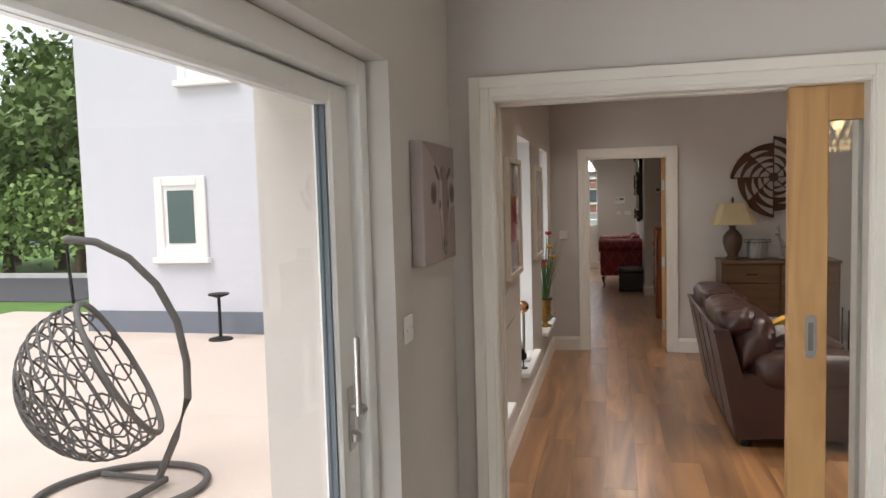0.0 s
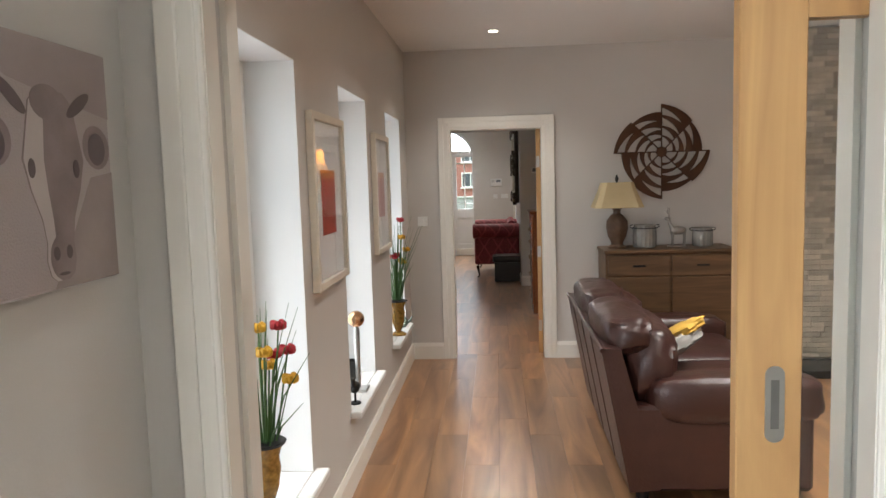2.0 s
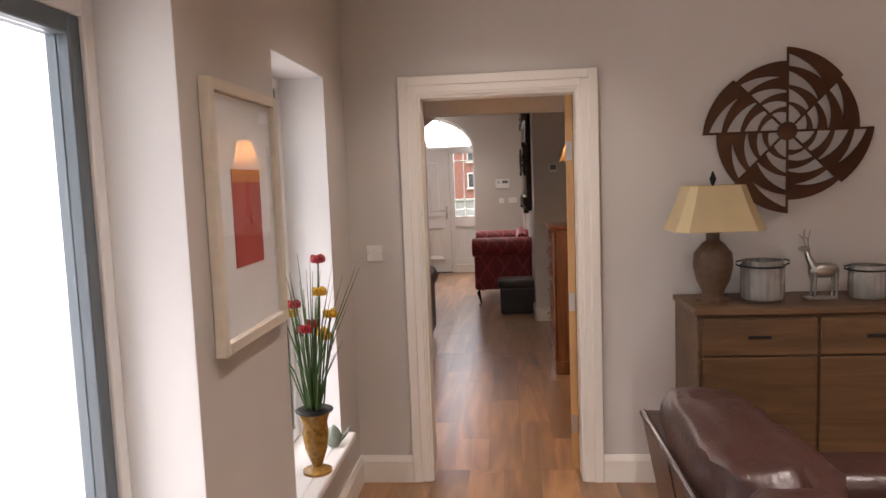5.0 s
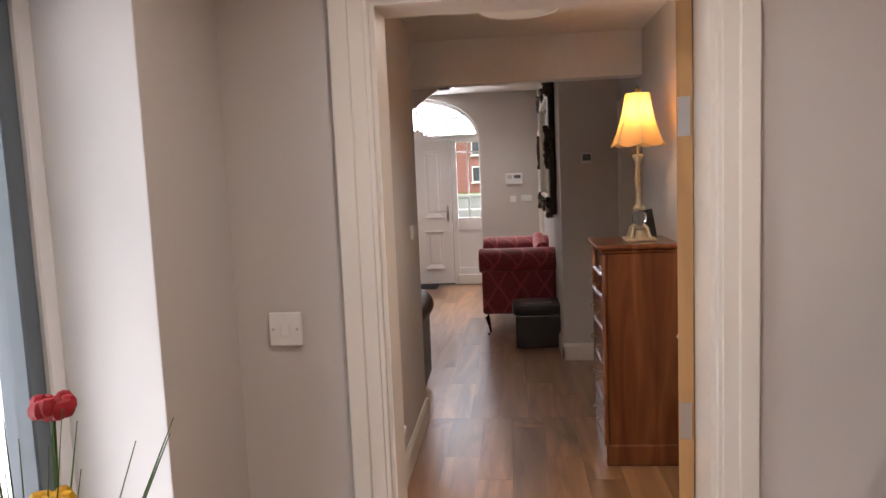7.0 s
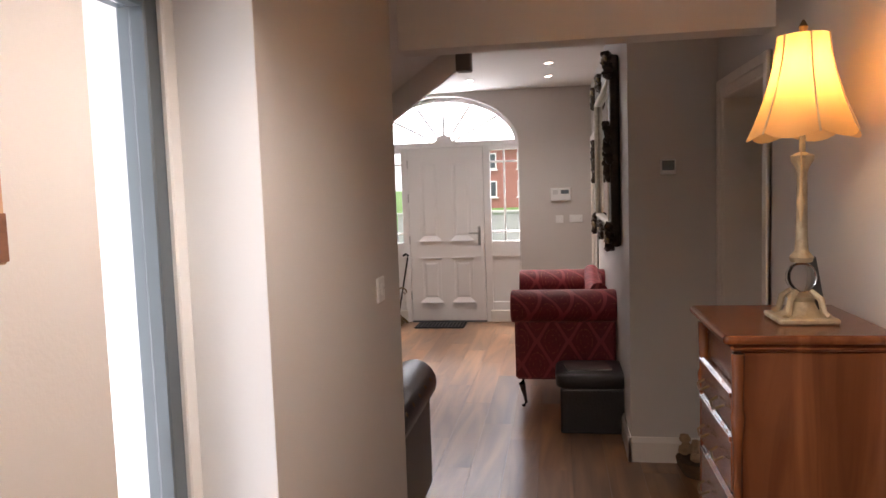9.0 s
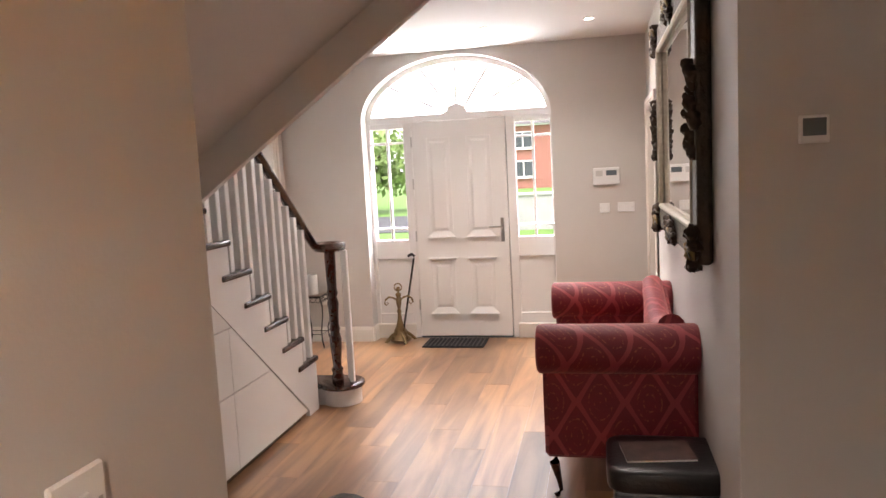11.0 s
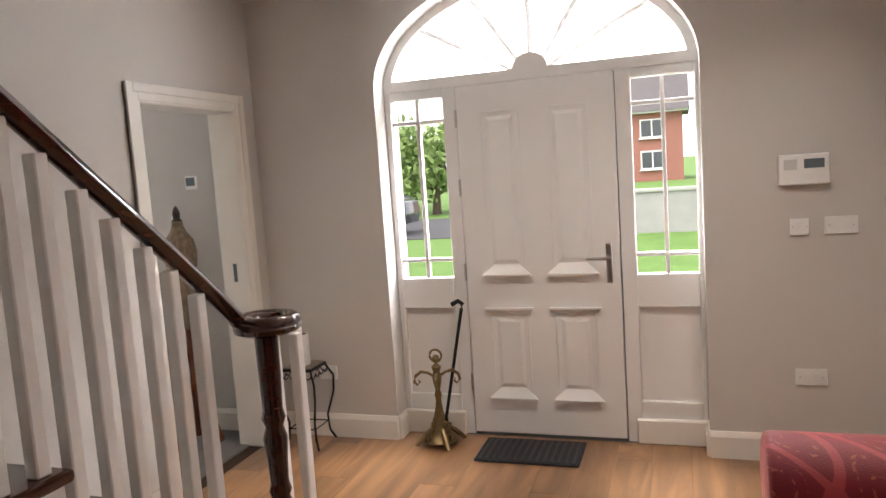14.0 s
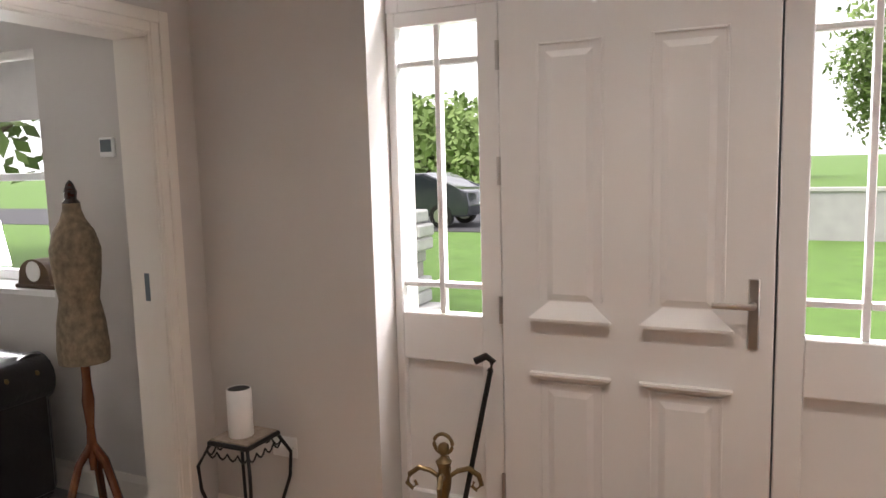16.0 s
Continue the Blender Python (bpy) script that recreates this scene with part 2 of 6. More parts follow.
def extrude_profile(pts, axis, a, b, bm=None):
    """A closed outline in the two other axes, drawn out along axis from a to b."""
    bm = bm or bmesh.new()

    def at(p, k):
        return {"x": (k, p[0], p[1]), "y": (p[0], k, p[1]), "z": (p[0], p[1], k)}[axis]
    lo, hi = [bm.verts.new(at(p, a)) for p in pts], [bm.verts.new(at(p, b)) for p in pts]
    bm.faces.new(lo[::-1])
    bm.faces.new(hi)
    for i in range(len(pts)):
        j = (i + 1) % len(pts)
        bm.faces.new((lo[i], lo[j], hi[j], hi[i]))
    return bm


def wall(axis, a, b, u0, u1, z0, z1, holes=()):
    """A wall from a to b in thickness and u0 to u1 in length, with rectangular holes (u0, u1, z0, z1)."""
    bm = bmesh.new()
    us = sorted({u0, u1, *[h[0] for h in holes], *[h[1] for h in holes]})
    for p, q in zip(us, us[1:]):
        spans, low = [], z0
        for h in sorted([h for h in holes if h[0] <= p and h[1] >= q], key=lambda h: h[2]):
            if h[2] > low:
                spans.append((low, h[2]))
            low = h[3]
        if low < z1:
            spans.append((low, z1))
        for s0, s1 in spans:
            box(*((a, b, p, q) if axis == "x" else (p, q, a, b)), s0, s1, bm=bm)
    bmesh.ops.remove_doubles(bm, verts=bm.verts[:], dist=0.0005)
    return bm


# ---- walls, floors, ceilings ----
WIN = [(-4.20, -3.45), (-2.66, -1.905), (-1.14, -0.40)]
YF = 8.408
structure("wall_west", wall("x", -0.45, 0, -10, 0, -0.1, 2.9, [(-9.6, -5.61, -0.0, 2.08)] + [(a, b, 0.37, 2.09) for a, b in WIN]), M_WALL, "long grey painted wall with deep window reveals")
structure("wall_hall_west", wall("x", -0.45, 0.11, 0.15, 2.82, -0.1, 2.9, [(0.985, 1.545, 0.37, 2.09)]), M_WALL, "grey painted hall wall with a deep window reveal")
structure("wall_lounge_north", wall("y", 0, 0.15, -0.45, 5.2, -0.1, 2.9, [(0.37, 1.20, -0.1, 2.04)]), M_WALL, "grey painted wall with a doorway to the hall")
structure("wall_kitchen", wall("y", -4.79, -4.59, 0, 5.2, -0.1, 2.9, [(0.17, 1.575, -0.1, 2.06)]), M_WALL, "grey painted wall with a wide pocket-door opening")
structure("wall_hall_east", wall("x", 1.60, 1.80, 0.15, 4.25, -0.1, 2.9, [(1.13, 1.93, -0.1, 2.04), (3.33, 4.1, -0.1, 2.04)]), M_WALL, "grey painted hall wall with two doorways")
structure("wall_return", wall("y", 4.25, 4.40, 1.12, 2.9, -0.1, 2.9), M_WALL, "short grey wall return in the hall")
structure("wall_mirror", wall("x", 1.12, 1.325, 4.40, YF, -0.1, 2.9, [(7.42, 8.2, -0.1, 2.04)]), M_WALL, "grey painted wall behind the settee")
structure("wall_stair_west", wall("x", -2.45, -2.29, 2.82, YF, -0.1, 2.9, [(7.396, 8.192, -0.1, 2.045)]), M_WALL, "grey painted wall beside the stairs with a doorway")
structure("wall_hall_back", wall("y", 2.67, 2.82, -6, -0.45, -0.1, 2.9), M_WALL, "plain wall closing the stair hall")
structure("wall_lounge_east", wall("x", 5.2, 5.35, -10, 0.15, -0.1, 2.9), M_WALL, "plain wall closing the lounge")
structure("wall_kitchen_back", wall("y", -10.15, -10, -0.45, 5.35, -0.1, 2.9), M_WALL, "plain wall closing the kitchen")
structure("wall_room_west", wall("x", -6.15, -6, 2.67, 8.76, -0.1, 2.9), M_WALL, "plain wall closing the sitting room")
structure("wall_room_south", wall("y", 5.4, 5.55, -6, -2.45, -0.1, 2.9), M_WALL, "plain wall of the sitting room")
structure("wall_east_rooms", wall("x", 2.9, 3.05, 0.15, 8.76, -0.1, 2.9), M_WALL, "plain wall closing the rooms off the hall")

# front wall with its elliptical arch
AX, AW, AZ, AH = -0.588, 0.89, 2.09, 0.575
bm = wall("y", YF, 8.76, -6, AX - AW, -0.1, 2.9, [(-4.79, -3.22, 0.95, 2.1)])
box(AX + AW, 2.9, YF, 8.76, -0.1, 2.9, bm=bm)
N = 40
for i in range(N):
    a0, a1 = math.pi * (1 - i / N), math.pi * (1 - (i + 1) / N)
    p0, p1 = (AX + AW * math.cos(a0), AZ + AH * math.sin(a0)), (AX + AW * math.cos(a1), AZ + AH * math.sin(a1))
    extrude_profile([p0, p1, (p1[0], 2.9), (p0[0], 2.9)], "y", YF, 8.76, bm)
structure("wall_front", bm, M_WALL, "grey painted front wall with an arched entrance recess")

structure("ceiling_lounge", box(-0.02, 5.22, -4.61, 0.02, 2.70, 2.80), M_CEIL, "white lounge ceiling")
structure("ceiling_kitchen", box(-0.02, 5.22, -10.02, -4.77, 2.62, 2.80), M_CEIL, "white kitchen ceiling")
structure("ceiling_hall", box(0.09, 2.92, 0.13, 3.22, 2.50, 2.60), M_CEIL, "white hall ceiling")
structure("ceiling_stair_hall", box(-6.02, 2.92, 2.80, 8.43, 2.70, 2.80), M_CEIL, "white entrance hall ceiling")
structure("beam_hall", box(0.06, 1.68, 3.2, 3.36, 2.205, 2.72), M_CEIL, "white painted dropped beam across the hall")
M_UNDER = shade("floor_underlay", (0.05, 0.03, 0.02), 0.9)
structure("floor_base", box(0.0, 5.2, -4.79, 2.82, -0.12, -0.012), M_UNDER, "dark base under the lounge boards")
structure("floor_base", box(-2.4, 3.0, 2.82, 8.56, -0.12, -0.012), M_UNDER, "dark base under the entrance hall boards")
structure("floor_kitchen", box(-0.45, 5.2, -10, -4.79, -0.12, 0.0), shade("kitchen_tile", (0.35, 0.32, 0.28), 0.4), "plain tiled kitchen floor")
structure("floor_room", box(-6, -2.4, 5.5, 8.45, -0.12, 0.002), shade("grey_carpet", (0.27, 0.26, 0.25), 0.95, var=0.25, scale=5, bump=0.5, bscale=180), "grey carpet in the sitting room")
structure("slab_roof", box(-0.45, 5.3, -10.1, 2.67, 2.9, 3.0), M_CEIL, "roof slab over the rooms")
structure("slab_roof", box(-6.1, 3.0, 2.67, 8.76, 2.9, 3.0), M_CEIL, "roof slab over the entrance hall")


# ---- skirting and architraves ----
def skirt(name, axis, face, side, u0, u1):
    """A moulded skirting along axis: side +1 stands out towards positive."""
    prof = [(0, 0), (0.018, 0), (0.018, 0.115), (0.012, 0.13), (0.006, 0.145), (0, 0.145)]
    pts = [(face + side * d, z) for d, z in prof]
    structure(name, extrude_profile(pts, "y" if axis == "y" else "x", u0, u1), M_TRIM, "cream painted moulded skirting board")


for args in [("y", 0, 1, -4.59, 0), ("x", 0, -1, 0.0, 0.285), ("x", 0, -1, 1.285, 3.03), ("y", 0.11, 1, 0.15, 2.82), ("x", 0.15, 1, 0.11, 0.27),
             ("y", 1.60, -1, 2.016, 3.24), ("x", 4.25, -1, 1.102, 1.60), ("y", 1.12, -1, 4.232, 7.33), ("x", YF, -1, -2.29, AX - AW), ("x", YF, -1, AX + AW, 1.12),
             ("y", AX - AW, 1, YF, 8.55), ("y", AX + AW, -1, YF, 8.55), ("y", -2.29, 1, 6.7, 7.31), ("y", 0, 1, -5.61, -4.79), ("x", YF, -1, -6, -2.45), ("x", 2.82, 1, -1.27, 0.128)]:
    skirt("baseboard", *args)


def architrave(name, axis, face, side, u0, u1, top, w=0.085):
    """A stepped door surround round an opening u0 to u1 on the plane face."""
    bm = bmesh.new()
    for d, o0, o1 in ((0.016, 0.0, w), (0.024, 0.45 * w, w), (0.012, -0.012, 0.3 * w)):
        for p, q, z0, z1 in ((u0 - o1, u0 - o0, 0, top + o1), (u1 + o0, u1 + o1, 0, top + o1), (u0 - o0, u1 + o0, top + o0, top + o1)):
            f0, f1 = sorted((face, face + side * d))
            box(*((f0, f1, p, q) if axis == "x" else (p, q, f0, f1)), z0, z1, 0.003, bm)
    structure(name, bm, M_TRIM, "cream painted stepped door architrave")


def lining(name, axis, a, b, u0, u1, top, t=0.014):
    bm = bmesh.new()
    for p, q, z0, z1 in ((u0, u0 + t, 0, top), (u1 - t, u1, 0, top), (u0 + t, u1 - t, top - t, top)):
        box(*((a, b, p, q) if axis == "x" else (p, q, a, b)), z0, z1, bm=bm)
    structure(name, bm, M_TRIM, "cream painted door lining")


architrave("trim_lounge_door", "y", 0, -1, 0.37, 1.20, 2.04)
architrave("trim_lounge_door", "y", 0.15, 1, 0.37, 1.20, 2.04)
lining("trim_lining", "y", -0.002, 0.152, 0.37, 1.20, 2.04, 0.024)
architrave("trim_pocket_door", "y", -4.79, -1, 0.17, 1.575, 2.06)
architrave("trim_pocket_door", "y", -4.59, 1, 0.17, 1.575, 2.06)
bm = bmesh.new()
for y0, y1 in ((-4.792, -4.72), (-4.66, -4.588)):
    box(0.17, 0.185, y0, y1, 0, 2.06, bm=bm)
    box(1.56, 1.575, y0, y1, 0, 2.06, bm=bm)
    box(0.185, 1.56, y0, y1, 2.045, 2.06, bm=bm)
structure("trim_pocket_lining", bm, M_TRIM, "cream painted pocket door lining with a track slot")
architrave("trim_side_door", "x", 1.60, -1, 1.13, 1.93, 2.04)
lining("trim_lining", "x", 1.598, 1.802, 1.13, 1.93, 2.04)
architrave("trim_side_door", "x", 1.60, -1, 3.33, 4.1, 2.04)
lining("trim_lining", "x", 1.598, 1.802, 3.33, 4.1, 2.04)
architrave("trim_front_room_door", "x", 1.12, -1, 7.42, 8.2, 2.04)
lining("trim_lining", "x", 1.118, 1.327, 7.42, 8.2, 2.04)
architrave("trim_sitting_room_door", "x", -2.29, 1, 7.396, 8.192, 2.045)
architrave("trim_sitting_room_door", "x", -2.45, -1, 7.396, 8.192, 2.045)
lining("trim_lining", "x", -2.452, -2.288, 7.396, 8.192, 2.045)


# ---- tall windows ----
def tall_window(name, y0, y1, xi, depth=0.205):
    """A deep plastered reveal with a grey frame and a white sill; xi is the room's wall face, depth the reveal's."""
    f0 = xi - depth
    bm = bmesh.new()
    e = 0.003
    box(-0.449, xi - 0.001, y0, y0 + e, 0.405, 2.09 - e, bm=bm)
    box(-0.449, xi - 0.001, y1 - e, y1, 0.405, 2.09 - e, bm=bm)
    box(-0.449, xi - 0.001, y0, y1, 2.09 - e, 2.09, bm=bm)
    win = structure(name, bm, M_REVEAL, "tall narrow window in a deep white reveal")
    f = bmesh.new()
    for p, q, z0, z1 in ((y0 + e, y0 + 0.05, 0.405, 2.087), (y1 - 0.05, y1 - e, 0.405, 2.087), (y0 + 0.05, y1 - 0.05, 0.405, 0.46), (y0 + 0.05, y1 - 0.05, 2.035, 2.087)):
        box(f0 - 0.06, f0, p, q, z0, z1, 0.004, f)
    part("window_frame", f, M_PVC, win, "white inner window frame")
    g = bmesh.new()
    for p, q, z0, z1 in ((y0 + 0.05, y0 + 0.10, 0.46, 2.035), (y1 - 0.10, y1 - 0.05, 0.46, 2.035), (y0 + 0.10, y1 - 0.10, 0.46, 0.51), (y0 + 0.10, y1 - 0.10, 1.985, 2.035)):
        box(f0 - 0.075, f0 - 0.01, p, q, z0, z1, 0.004, g)
    part("sash", g, M_GREYFRAME, win, "dark grey sash")
    pane = part("pane", box(f0 - 0.047, f0 - 0.041, y0 + 0.10, y1 - 0.10, 0.51, 1.985), M_PANE, win)
    pane.visible_shadow = False
    part("window_sill", box(f0 + 0.001, xi, y0 + e, y1 - e, 0.368, 0.405, 0.006), M_WHITE, win, "white painted window board")
    part("sill_nosing", box(xi + 0.001, xi + 0.062, y0 - 0.04, y1 + 0.04, 0.370, 0.4055, 0.006), M_WHITE, win)
    return win


for i, (a, b) in enumerate(WIN):
    tall_window("window_%d" % (i + 1), a, b, 0.0)
tall_window("window_4", 0.985, 1.545, 0.11, 0.175)

# ---- sliding patio door ----
bm = bmesh.new()
for y0, y1, x0, x1 in ((-5.68, -5.612, -0.20, -0.07), (-9.598, -9.53, -0.20, -0.07)):
    box(x0, x1, y0, y1, 0, 2.078, 0.004, bm)
box(-0.20, -0.07, -9.53, -5.68, 2.0, 2.078, 0.004, bm)
box(-0.20, -0.07, -9.53, -5.68, 0.0, 0.04, 0.004, bm)
patio = structure("door_patio", bm, M_PVC, "white sliding patio door with one large pane")
bm = bmesh.new()
for y0, y1, z0, z1 in ((-5.825, -5.685, 0.045, 1.995), (-9.0, -8.9, 0.045, 1.995), (-8.9, -5.825, 1.93, 1.995), (-8.9, -5.825, 0.045, 0.15)):
    box(-0.165, -0.105, y0, y1, z0, z1, 0.008, bm)
part("sash", bm, M_PVC, patio)
part("gasket", box(-0.150, -0.118, -5.837, -5.8255, 0.15, 1.93), M_GREYFRAME, patio, "dark rubber gasket")
pane = part("pane", box(-0.140, -0.132, -8.9, -5.837, 0.15, 1.93), M_PANE, patio)
pane.visible_shadow = False
h = bmesh.new()
tube([(-0.105, -5.755, 1.06), (-0.06, -5.755, 1.06), (-0.055, -5.77, 1.06), (-0.055, -5.81, 1.06)], 0.011, 8, h)
box(-0.064, -0.048, -5.825, -5.805, 1.05, 1.28, 0.005, h)
box(-0.106, -0.098, -5.775, -5.735, 0.93, 1.12, 0.004, h)
lathe([(0.016, 0), (0.016, 0.02), (0.006, 0.03)], -0.09, -5.755, 0.96, 12, h)
part("handle", h, M_STEEL, patio, "satin steel pull handle and lock", True)

# ---- front entrance ----
def weathering(x0, x1, y, z0, z1, inset, proud, bm):
    """A sloping sill: proud along z0, dying into the plane y at z1, with mitred ends."""
    v = [bm.verts.new(p) for p in ((x0, y, z0), (x1, y, z0), (x1, y - proud, z0), (x0, y - proud, z0), (x0, y - proud, z0 + 0.009 * (1 if z1 > z0 else -1)), (x1, y - proud, z0 + 0.009 * (1 if z1 > z0 else -1)), (x1 - inset, y, z1), (x0 + inset, y, z1))]
    for f in ((0, 1, 2, 3), (3, 2, 5, 4), (4, 5, 6, 7), (0, 3, 4, 7), (1, 6, 5, 2), (0, 7, 6, 1)):
        bm.faces.new([v[i] for i in f])
    return bm


def bevelled_panel(x0, x1, y, z0, z1, margin, proud, bm=None):
    """A raised and fielded panel standing out from the plane y."""
    bm = bm or bmesh.new()
    a, b = margin, margin + 0.022
    lo = [bm.verts.new(p) for p in ((x0 + a, y, z0 + a), (x1 - a, y, z0 + a), (x1 - a, y, z1 - a), (x0 + a, y, z1 - a))]
    hi = [bm.verts.new(p) for p in ((x0 + b, y - proud, z0 + b), (x1 - b, y - proud, z0 + b), (x1 - b, y - proud, z1 - b), (x0 + b, y - proud, z1 - b))]
    bm.faces.new(hi)
    bm.faces.new(lo[::-1])
    for i in range(4):
        bm.faces.new((lo[i], lo[(i + 1) % 4], hi[(i + 1) % 4], hi[i]))
    return bm


FY = 8.56
ent = structure("door_entrance", extrude_profile([(AX - AW, 2.088), (AX + AW, 2.088), (AX + AW, 2.150), (AX - AW, 2.150)], "y", FY, FY + 0.07), M_WHITE, "white painted arched entrance with sidelights and fanlight")
for x0, x1 in ((-1.477, -1.443), (-1.115, -1.034), (-0.130, -0.048), (0.278, 0.301)):
    part("post", box(x0, x1, FY, FY + 0.07, 0, 2.0875, 0.004), M_WHITE, ent)
for x0, x1 in ((-1.443, -1.115), (-0.048, 0.278)):
    part("rail", box(x0, x1, FY + 0.002, FY + 0.068, 0.78, 0.965, 0.004), M_WHITE, ent)
    part("rail", box(x0, x1, FY + 0.002, FY + 0.068, 2.035, 2.087, 0.003), M_WHITE, ent)
    part("rail", box(x0, x1, FY + 0.002, FY + 0.068, 0.0, 0.24, 0.003), M_WHITE, ent)
    part("panel_back", box(x0, x1, FY + 0.03, FY + 0.06, 0.24, 0.78), M_WHITE, ent)
for x0, x1 in ((-1.443, -1.115), (-0.048, 0.278)):
    bm = bevelled_panel(x0, x1, FY + 0.031, 0.245, 0.795, 0.045, 0.014)
    weathering(x0 + 0.004, x1 - 0.004, FY + 0.031, 0.241, 0.295, 0.045, 0.035, bm)
    box(x0 - 0.006, x1 + 0.006, FY - 0.010, FY + 0.03, 0.781, 0.797, 0.005, bm)
    part("plinth", box(x0 - 0.03, x1 + 0.03, FY - 0.03, FY + 0.0015, 0, 0.145, 0.008), M_TRIM, ent)
    bm = bmesh.new()
    xm = (x0 + x1) / 2
    box(xm - 0.011, xm + 0.011, FY + 0.012, FY + 0.05, 0.966, 2.034, 0.003, bm)
    for z in (1.075, 1.90):
        box(x0, xm - 0.0115, FY + 0.012, FY + 0.05, z - 0.011, z + 0.011, 0.003, bm)
        box(xm + 0.0115, x1, FY + 0.012, FY + 0.05, z - 0.011, z + 0.011, 0.003, bm)
    part("glazing_bars", bm, M_WHITE, ent)
    pane = part("pane", box(x0, x1, FY + 0.028, FY + 0.034, 0.966, 2.034), M_PANE, ent)
    pane.visible_shadow = False


def arc(rx, rz, n=32):
    return [(AX + rx * math.cos(math.pi * i / n), 2.09 + rz * math.sin(math.pi * i / n)) for i in range(n + 1)]


outer, inner = arc(AW - 0.001, AH - 0.001), arc(AW - 0.05, AH - 0.05)
bm = bmesh.new()
for i in range(32):
    extrude_profile([outer[i], outer[i + 1], inner[i + 1], inner[i]], "y", FY - 0.003, FY + 0.066, bm)
part("arch_frame", bm, M_WHITE, ent)
for deg in (28, 56, 90, 124, 152):
    a = radians(deg)
    r = 1 / math.sqrt((math.cos(a) / (AW - 0.05)) ** 2 + (math.sin(a) / (AH - 0.05)) ** 2)
    part("fan_bar", tube([(AX, FY + 0.03, 2.10), (AX + r * math.cos(a), FY + 0.03, 2.09 + r * math.sin(a))], 0.016, 6), M_WHITE, ent)
part("fan_hub", extrude_profile([(AX + 0.10 * math.cos(math.pi * i / 16), 2.149 + 0.085 * math.sin(math.pi * i / 16)) for i in range(17)], "y", FY - 0.004, FY + 0.05), M_WHITE, ent)
pane = part("pane", extrude_profile([(x, z) for x, z in arc(AW - 0.05, AH - 0.05) if z > 2.14] , "y", FY + 0.034, FY + 0.04), M_PANE, ent)
pane.visible_shadow = False

leaf = part("door_leaf", box(-1.029, -0.136, FY - 0.012, FY + 0.045, 0.02, 2.083, 0.003), M_WHITE, ent, "white painted four-panel door leaf")
for x0, x1 in ((-0.923, -0.637), (-0.541, -0.250)):
    y = FY - 0.0125
    for z0, z1 in ((0.975, 1.96), (0.235, 0.785)):
        bm = bevelled_panel(x0 + 0.02, x1 - 0.02, y, z0 + 0.03, z1 - 0.02, 0.042, 0.007)
        weathering(x0, x1, y, z0, z0 + 0.068, 0.070, 0.030, bm)
        if z0 < 0.5:
            weathering(x0, x1, y, z1, z1 - 0.030, 0.040, 0.024, bm)
        for a0, a1 in ((x0 + 0.028, x0 + 0.038), (x1 - 0.038, x1 - 0.028)):
            box(a0, a1, y - 0.005, y + 0.0005, z0 + 0.07, z1 - 0.03, 0.002, bm)
        box(x0 + 0.038, x1 - 0.038, y - 0.005, y + 0.0005, z1 - 0.04, z1 - 0.031, 0.002, bm)
        part("door_panel", bm, M_WHITE, leaf)
bm = box(-0.212, -0.178, FY - 0.022, FY - 0.011, 0.925, 1.15, 0.004)
tube([(-0.195, FY - 0.02, 1.068), (-0.195, FY - 0.06, 1.068), (-0.21, FY - 0.065, 1.068), (-0.315, FY - 0.065, 1.068)], 0.010, 8, bm)
part("door_handle", bm, M_STEEL, leaf, "satin steel lever handle on a long plate", True)
for z in (0.28, 0.95, 1.45, 1.85):
    part("hinge", tube([(-1.034, FY - 0.016, z), (-1.034, FY - 0.016, z + 0.10)], 0.008, 8), M_STEEL, leaf)
# dark sheet behind the whole leaf, added to keep daylight out of the gaps
part("leak_stop", box(-1.036, -0.128, FY + 0.0455, FY + 0.062, 0, 2.087), M_GREYFRAME, ent, "dark sheet added behind the leaf against light leaks")
# threshold block, added to stop daylight leaking in under the door
part("threshold", box(-1.477, 0.301, 8.5505, 8.70, -0.12, 0.0005), M_GREYFRAME, ent, "dark threshold block added under the door against light leaks")
# dark grey strip that fills the gap under the leaf
part("threshold_gap", box(-1.033, -0.132, FY - 0.004, FY + 0.04, 0.001, 0.018), M_GREYFRAME, ent, "dark strip filling the threshold gap")

mat_ob = thing("door_mat", "dark grey ribbed mat on the wooden floor", "mat", -0.65, 8.33, 0.002)
part("mat_body", box(-0.29, 0.29, -0.18, 0.16, 0, 0.010, 0.004), shade("charcoal_mat", (0.018, 0.019, 0.024), 0.9, bump=0.6, bscale=200), mat_ob)
for i in range(14):
    part("rib", box(-0.27 + i * 0.04, -0.255 + i * 0.04, -0.165, 0.145, 0.0101, 0.0135), M_BLACK, mat_ob)

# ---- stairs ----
# brown backing that shows as thin lines between the cupboard fronts
M_GAP = shade("gap_backing_brown", (0.16, 0.12, 0.09), 0.8)
stairs = thing("staircase", "white staircase with dark mahogany treads and rail", "stairs")
RISE, GO, Y2, Z2 = 0.1860, 0.2175, 6.482, 0.377
